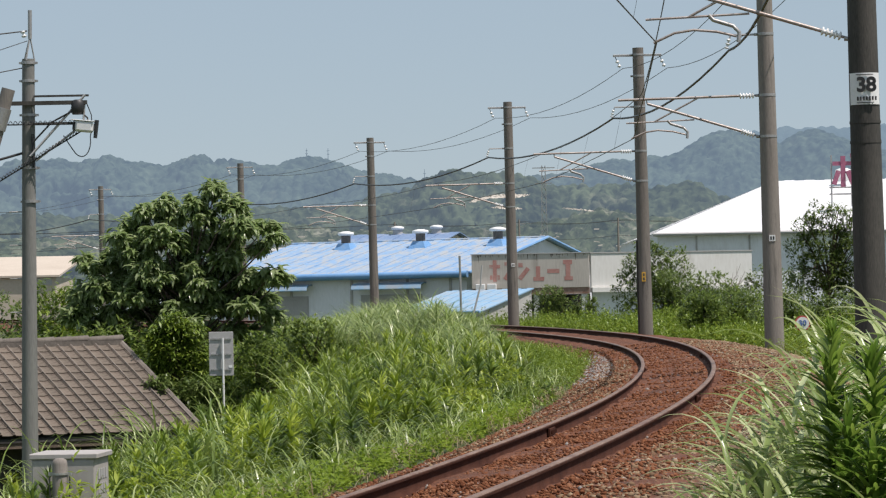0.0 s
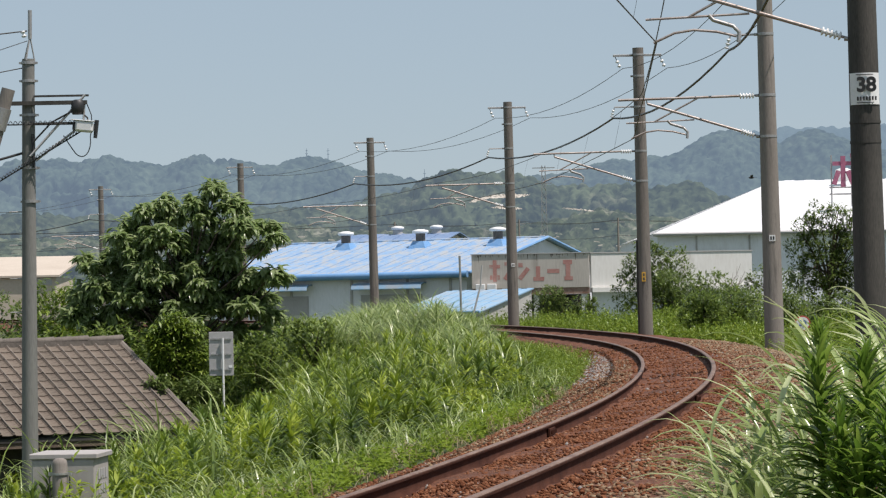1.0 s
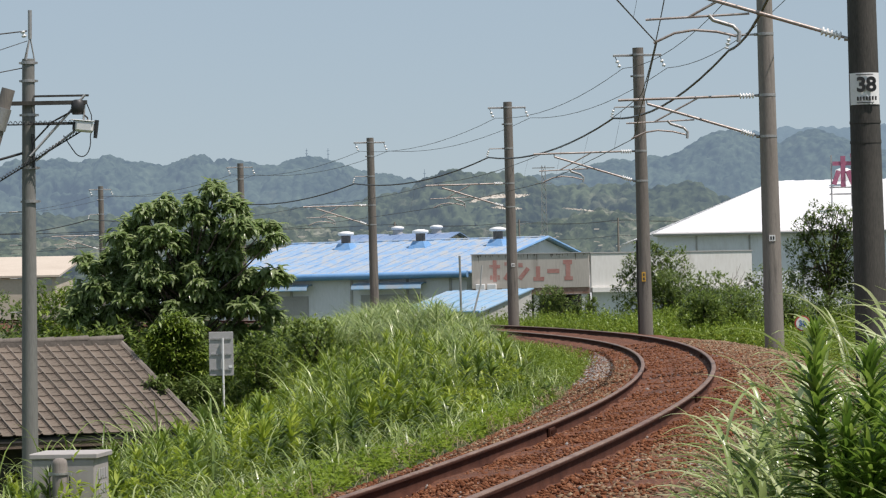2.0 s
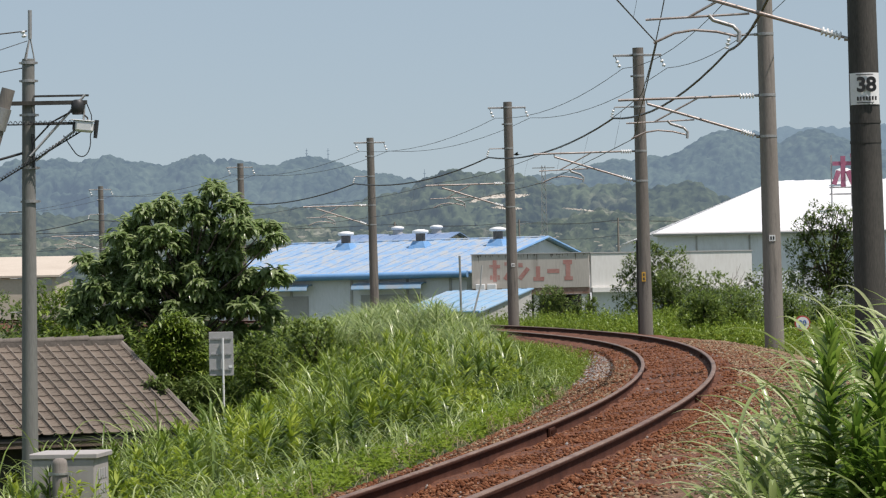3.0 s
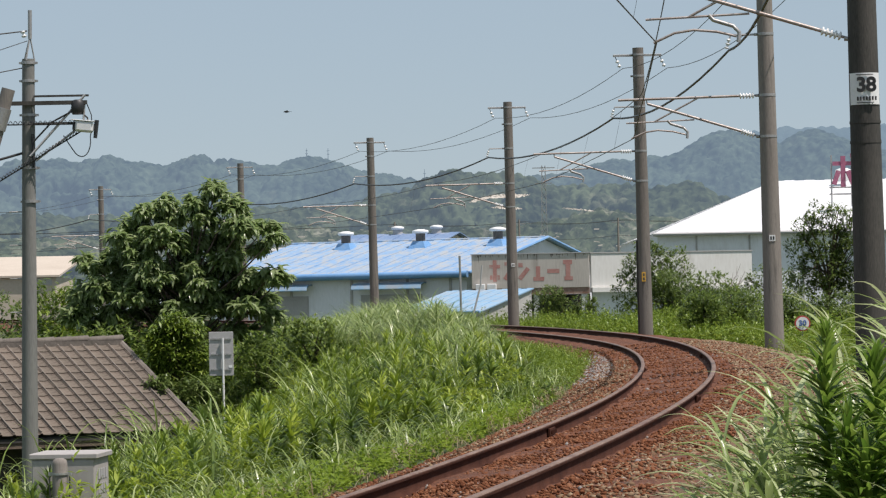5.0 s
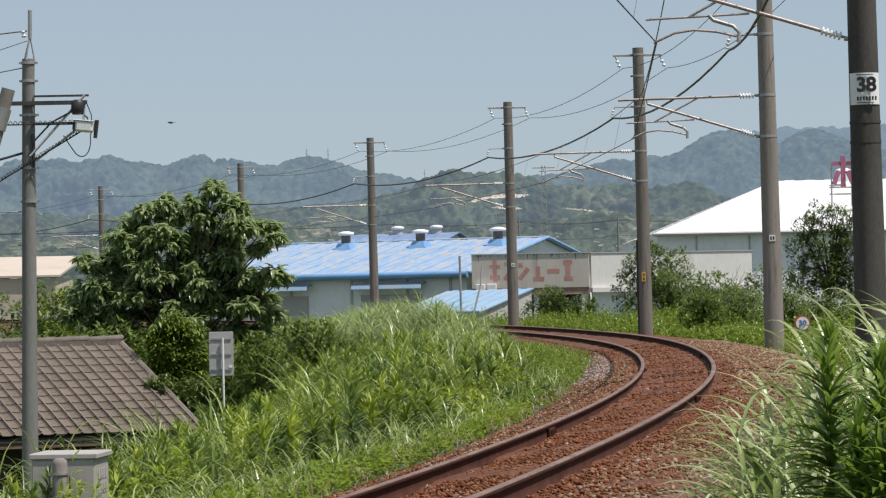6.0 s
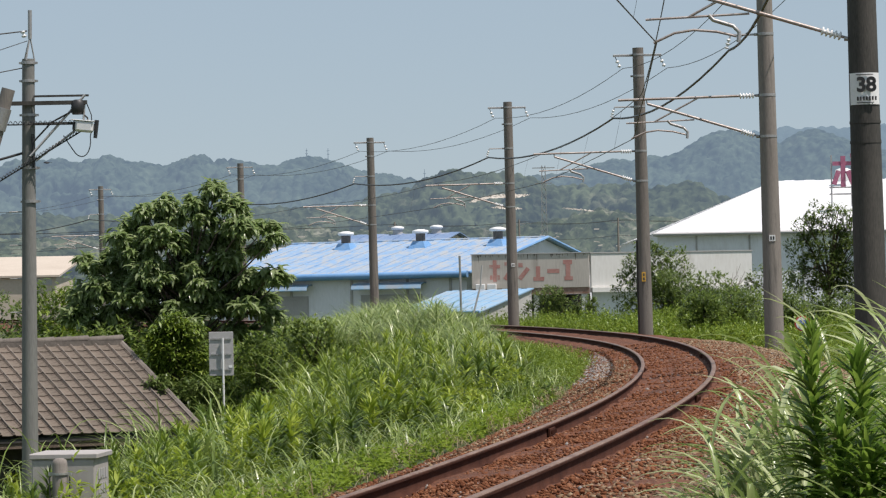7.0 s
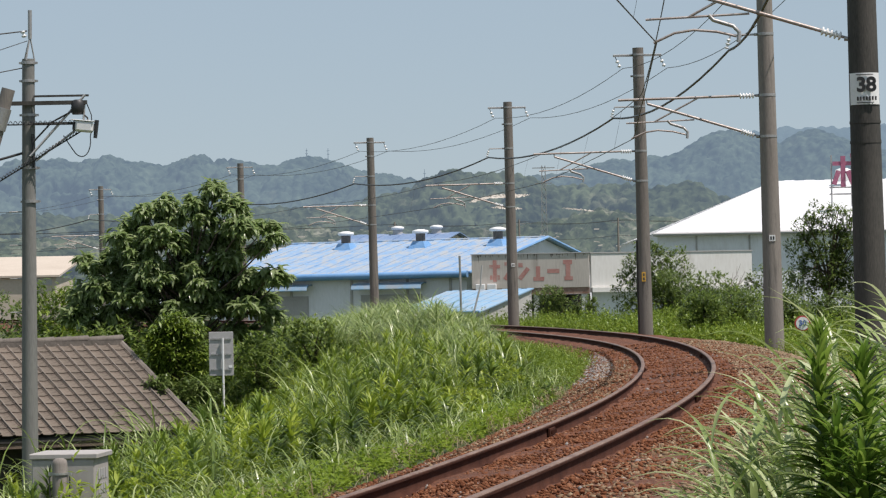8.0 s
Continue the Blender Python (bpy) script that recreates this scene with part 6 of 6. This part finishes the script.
        kx = a.lerp(e, 0.5) + Vector((dx * 0.1, 0, -0.1))
        tube(bm, [a, kx, e], [0.04, 0.03, 0.012], 4)
        tube(bm, [kx, e + Vector((rng.uniform(-0.4, 0.4), 0, -0.2))], [0.025, 0.01], 4)
    part("branches", bm, surface("grey bark", (0.25, 0.22, 0.19), (0.36, 0.33, 0.30), 5, 30), b, "", True)


# ---- near plants that sway ----
SWAYING = []


def near_tuft(rng, x, y, culms, height, mat=None, blade=0.5, width=0.019, name="pampas_grass", label="tall pampas grass with pale arching blades", wind=2.9, spread=0.75, n=7, per=8, amp=1.6, low=0.3):
    z = float(ground_z(np.array([x]), np.array([y]))[0]) - 0.02
    bx, by = rng.normal(0, 0.10, culms), rng.normal(0, 0.12, culms)
    h = height * rng.uniform(0.78, 1.05, culms)
    f = np.sort(rng.uniform(low, 1.0, (culms, per)), 1)
    lean = rng.normal(-0.07, 0.05, culms)
    P = np.stack([bx[:, None] + lean[:, None] * f * h[:, None], np.repeat(by[:, None], per, 1), f * h[:, None]], -1)
    N = culms * per
    head = rng.normal(wind, spread, N)
    L = blade * rng.uniform(0.6, 1.2, N)
    a = arcs(P.reshape(-1, 3), head, L, width * rng.uniform(0.6, 1.25, N), rng.uniform(0.6, 1.35, N), rng.uniform(0.8, 2.1, N), n, True)
    base = np.stack([bx, by, np.full(culms, -0.05)], -1)
    st = arcs(base, np.full(culms, math.pi), h * 1.02, np.full(culms, 0.009), np.full(culms, 1.5), np.full(culms, 0.12), 4, True)
    v, fc = merge(a, st)
    ob = quads(name, v, fc, mat or M["blade"], True)
    ob.location = (x, y, z)
    tagged(ob, label, "grass", "grass tufts beside the track")
    SWAYING.append((ob, amp, x, y))
    return ob


def goldenrod(rng, x, y, height, leaf=0.125, per=330, amp=1.5):
    z = float(ground_z(np.array([x]), np.array([y]))[0]) - 0.02
    t = thing("goldenrod", (x, y, z), "leafy green goldenrod stem not yet in flower", "plant", "goldenrod beside the track")
    f = rng.uniform(0.42, 1.0, per)
    head = np.arange(per) * 2.4 + rng.normal(0, 0.3, per)
    P = np.stack([rng.normal(0, 0.004, per), rng.normal(0, 0.004, per), f * height], -1)
    L = leaf * rng.uniform(0.75, 1.15, per) * np.interp(f, [0.42, 0.85, 0.95, 1.0], [1.0, 1.1, 0.85, 0.45])
    e0 = np.interp(f, [0.4, 0.8, 0.94, 1.0], [0.15, 0.45, 0.95, 1.35]) + rng.normal(0, 0.18, per)
    v, fc = arcs(P, head, L, L * 0.145, e0, rng.uniform(0.5, 1.2, per), 4, True)
    lv = quads("leaves", v, fc, M["rod"], True)
    lv.parent = t
    tagged(lv, kind="stuff")
    bm = B()
    tube(bm, [(0, 0, -0.1), (0.01, 0, height * 0.6), (0, 0, height)], [0.006, 0.005, 0.002], 6)
    part("stem", bm, M["rod"], t, "", True)
    SWAYING.append((t, amp, x, y))


def near_plants():
    rng = np.random.default_rng(31)
    # tall pampas that rises away from the track, with lower tufts towards it
    spots = []
    for row, y in enumerate((8.7, 9.2, 9.8, 10.5)):
        for k in range(5):
            x = (1.10 + 0.095 * k + 0.05 * (row % 2)) * y / 9.0
            spots.append((x + float(rng.normal(0, 0.02)), y + float(rng.normal(0, 0.08)), float(np.interp(x * 9.0 / y, [1.10, 1.25, 1.55], [1.28, 1.42, 1.46]))))
    for row, y in enumerate((8.6, 9.1, 9.7)):
        for k in range(5):
            x = (0.90 + 0.05 * k + 0.035 * (row % 2)) * y / 9.0
            spots.append((x + float(rng.normal(0, 0.02)), y + float(rng.normal(0, 0.08)), float(np.interp(x * 9.0 / y, [0.90, 0.96, 1.02, 1.1], [1.00, 1.14, 1.24, 1.30]))))
    spots += [(0.80, 8.7, 0.95), (0.84, 9.1, 0.99), (0.86, 8.6, 1.02), (0.78, 9.3, 0.92), (0.88, 9.3, 1.10), (0.83, 8.4, 0.98), (0.91, 8.5, 1.12), (0.76, 8.8, 0.88), (0.98, 7.5, 1.0), (1.05, 7.4, 1.05), (0.93, 9.6, 1.2)]
    for x, y, h in spots:
        near_tuft(rng, x, y, 4, h, blade=0.29, width=0.018, per=14, amp=2.4, spread=0.9, low=0.4)
    for x, y, h in ((0.915, 8.1, 1.47), (1.02, 8.0, 1.43), (0.945, 7.9, 1.28), (0.985, 7.8, 1.22), (1.06, 7.8, 1.32), (0.96, 7.65, 1.05), (1.09, 7.7, 1.18)):
        goldenrod(rng, x, y, h)
    # long grass on the bank across the track
    for x, y, h in ((-1.15, 33, 1.15), (-1.5, 34.5, 1.2), (-1.0, 36, 1.2), (-2.2, 32, 1.1), (-2.75, 32.0, 1.2), (-2.95, 34, 1.3), (-0.6, 40, 1.2), (-4.3, 33.2, 1.3), (-4.05, 34.5, 1.3), (0.1, 44, 1.2), (-3.4, 36, 1.2), (0.4, 50, 1.3)):
        near_tuft(rng, x, y, 6, h, M["grass"], 0.62, 0.020, "bank_tuft", "long pale grass tuft on the railway bank", 2.6, 1.5, 5, 7, 1.8, 0.2)


# ---- bird ----
def bird():
    b = thing("bird", (0, 200, 8), "small dark bird in gliding and flapping flight", "bird")
    bm = B()
    tube(bm, [(-0.17, 0, 0.0), (-0.13, 0, 0.01), (-0.02, 0, 0), (0.10, 0, 0.0), (0.17, 0, 0.0)], [0.02, 0.045, 0.065, 0.04, 0.012], 8)
    part("body", bm, M["bird"], b, "", True)
    bm = B()
    prism(bm, [(0.13, -0.03), (0.30, -0.06), (0.30, 0.06), (0.13, 0.03)], -0.006, 0.006)
    bm.transform(Matrix.Rotation(radians(90), 4, "X"))
    part("tail", bm, M["bird"], b)
    bm = B()
    tube(bm, [(-0.16, 0, 0.005), (-0.225, 0, -0.005)], [0.014, 0.003], 6)
    part("beak", bm, M["bird"], b)
    wings = []
    for sgn in (-1, 1):
        bm = B()
        pts = [(-0.06, 0.03), (-0.08, 0.16), (-0.03, 0.34), (0.05, 0.36), (0.06, 0.2), (0.08, 0.03)]
        a = [bm.verts.new((x, sgn * y, 0.008)) for x, y in pts]
        c = [bm.verts.new((x, sgn * y, -0.004)) for x, y in pts]
        bm.faces.new(a)
        bm.faces.new(c[::-1])
        for i in range(6):
            bm.faces.new((a[i], a[(i + 1) % 6], c[(i + 1) % 6], c[i]))
        wings.append((part("wing", bm, M["bird"], b), sgn))
    return b, wings


# ---- stones of the ballast ----
def stones():
    rng = np.random.default_rng(5)
    ico = B()
    bmesh.ops.create_icosphere(ico, subdivisions=1, radius=1)
    iv = np.array([v.co[:] for v in ico.verts])
    fi = np.array([[v.index for v in f.verts] for f in ico.faces])
    ico.free()

    def surf(d):
        z = np.interp(d, [-2.6, -1.75, -1.1, -0.66, -0.4, 0.4, 0.66, 1.3, 1.6, 2.2, 3.4], [-0.62, -0.24, -0.15, -0.122, -0.135, -0.135, -0.122, -0.175, -0.205, -0.295, -0.70])
        return z + CANT * (d / 1.132 + 0.5)

    bed = bpy.data.objects["ballast_bed"]
    for name, n, s0, s1, r0, r1, mat, d0, d1 in (("ballast_stones", 21000, -1.5, 24, 0.010, 0.024, "stone", -2.0, 1.4), ("ballast_rubble", 9000, -1.0, 14, 0.008, 0.018, "stone", -1.9, 1.0), ("ballast_stones", 9000, 24, 64, 0.014, 0.034, "stone", -2.0, 1.9),
                                                 ("pale_stones", 420, -1.0, 50, 0.014, 0.03, "stone_grey", -1.9, 2.6), ("shoulder_stones", 9500, -1.0, 24, 0.008, 0.026, "dirt_stone", 0.85, 3.0), ("shoulder_stones", 9000, 24, 64, 0.012, 0.036, "dirt_stone", 0.9, 3.0), ("inner_shoulder_stones", 9000, -1.0, 50, 0.009, 0.026, "dirt_stone", -2.2, -0.75), ("grey_gravel", 900, 38, 60, 0.018, 0.04, "stone_grey", -1.8, -1.1)):
        s, d = rng.uniform(s0, s1, n), rng.uniform(d0, d1, n)
        keep = np.abs(np.abs(d) - 0.566) > 0.085
        s, d = s[keep], d[keep]
        n = len(s)
        th = np.interp(s, TS, _th)
        P = np.stack([np.interp(s, TS, TX) + np.cos(th) * d, np.interp(s, TS, TY) - np.sin(th) * d, surf(d) + GRADE * s + rng.uniform(-0.012, 0.014, n)], -1)
        R = rng.uniform(r0, r1, n)
        sq = rng.uniform(0.6, 1.3, (n, 1, 3)) * np.array([1, 1, 0.75])
        rot = rng.uniform(0, 6.28, n)
        loc = iv[None] * sq * rng.uniform(0.5, 1.35, (n, len(iv), 1)) * R[:, None, None]
        c, sn = np.cos(rot)[:, None], np.sin(rot)[:, None]
        loc = np.stack([loc[..., 0] * c - loc[..., 1] * sn, loc[..., 0] * sn + loc[..., 1] * c, loc[..., 2]], -1)
        if name == "ballast_stones" and s0 < 0:
            o = np.argsort(np.hypot(P[:, 0], P[:, 1]))
            o = o[(s[o] > 0.3)]
            near, rest = o[:300], np.concatenate([o[300:], np.where(s <= 0.3)[0]])
            kinds = []
            for k in range(6):
                me = bpy.data.meshes.new("ballast_stone")
                me.from_pydata([tuple(v) for v in loc[near[k]]], [], [tuple(int(i) for i in f) for f in fi])
                me.materials.append(M["stone"])
                kinds.append(me)
            for k, i in enumerate(near):
                ob = new("ballast_stone", kinds[k % 6])
                ob.parent = bed
                ob.matrix_local = Matrix.Translation(P[i]) @ Matrix.Rotation(float(rot[i]), 4, "Z")
            P, loc = P[rest], loc[rest]
            n = len(P)
        V = (P[:, None] + loc).reshape(-1, 3)
        F = (fi[None] + (np.arange(n) * len(iv))[:, None, None]).reshape(-1, 3)
        ob = quads(name, V, F, M[mat])
        ob.parent = bed
        tagged(ob, {"stone": "loose rust-stained stones", "dirt_stone": "dusty brown shoulder stones"}.get(mat, "pale grey stones"), kind="stuff")


bank_plants()
shoulder_straw()
trees()
near_plants()
BIRD, WINGS = bird()
stones()


BIRD_PATH = [
    (0.0, 25.06, 200.0, 7.67),
    (0.5, 21.66, 200.0, 8.11),
    (1.0, 18.50, 200.0, 8.47),
    (1.5, 15.30, 200.0, 9.04),
    (2.2, 10.42, 200.0, 9.47),
    (2.8, 5.87, 200.0, 9.96),
    (3.5, 1.09, 200.0, 10.62),
    (3.8, -1.23, 200.0, 11.10),
    (4.2, -3.91, 200.0, 11.90),
    (4.5, -5.69, 200.0, 12.47),
    (5.2, -10.61, 200.0, 12.97),
    (5.8, -14.67, 200.0, 12.64),
    (6.2, -17.55, 200.0, 12.09),
    (6.5, -19.65, 200.0, 11.35),
    (7.0, -23.55, 200.0, 10.17),
    (7.5, -27.55, 200.0, 9.24),
    (8.0, -31.78, 200.0, 8.40),
]


# ---- what moves ----
def motions():
    for k, (ob, amp, x, y) in enumerate(SWAYING):
        o = ob.location.copy()
        rows = []
        for j in range(33):
            t = j * 0.25
            g = 0.55 * math.sin(2.1 * t + 2.5 * x + 0.3 * y) + 0.30 * math.sin(4.7 * t + 4 * x + k) + 0.25 * math.sin(0.9 * t + 1.0)
            w = 0.4 * math.sin(2.9 * t + k * 1.7)
            rows.append((t, Matrix.Translation(o) @ Matrix.Rotation(radians(-amp * g), 4, "Y") @ Matrix.Rotation(radians(amp * 0.5 * w), 4, "X")))
        walk(ob, rows)
    rows = [(t, pose(x, y, z, 0, 0, 3)) for t, x, y, z in BIRD_PATH]
    walk(BIRD, rows)
    for wing, sgn in WINGS:
        rows = []
        for j in range(97):
            t = j / 12
            glide = 0.5 + 0.5 * math.sin(1.3 * t + 0.5)
            a = 10 + (30 * math.sin(2 * math.pi * 3.1 * t)) * (0.35 + 0.65 * glide)
            rows.append((t, pose(0, 0, 0, sgn * a, 0, 0)))
        walk(wing, rows)


motions()
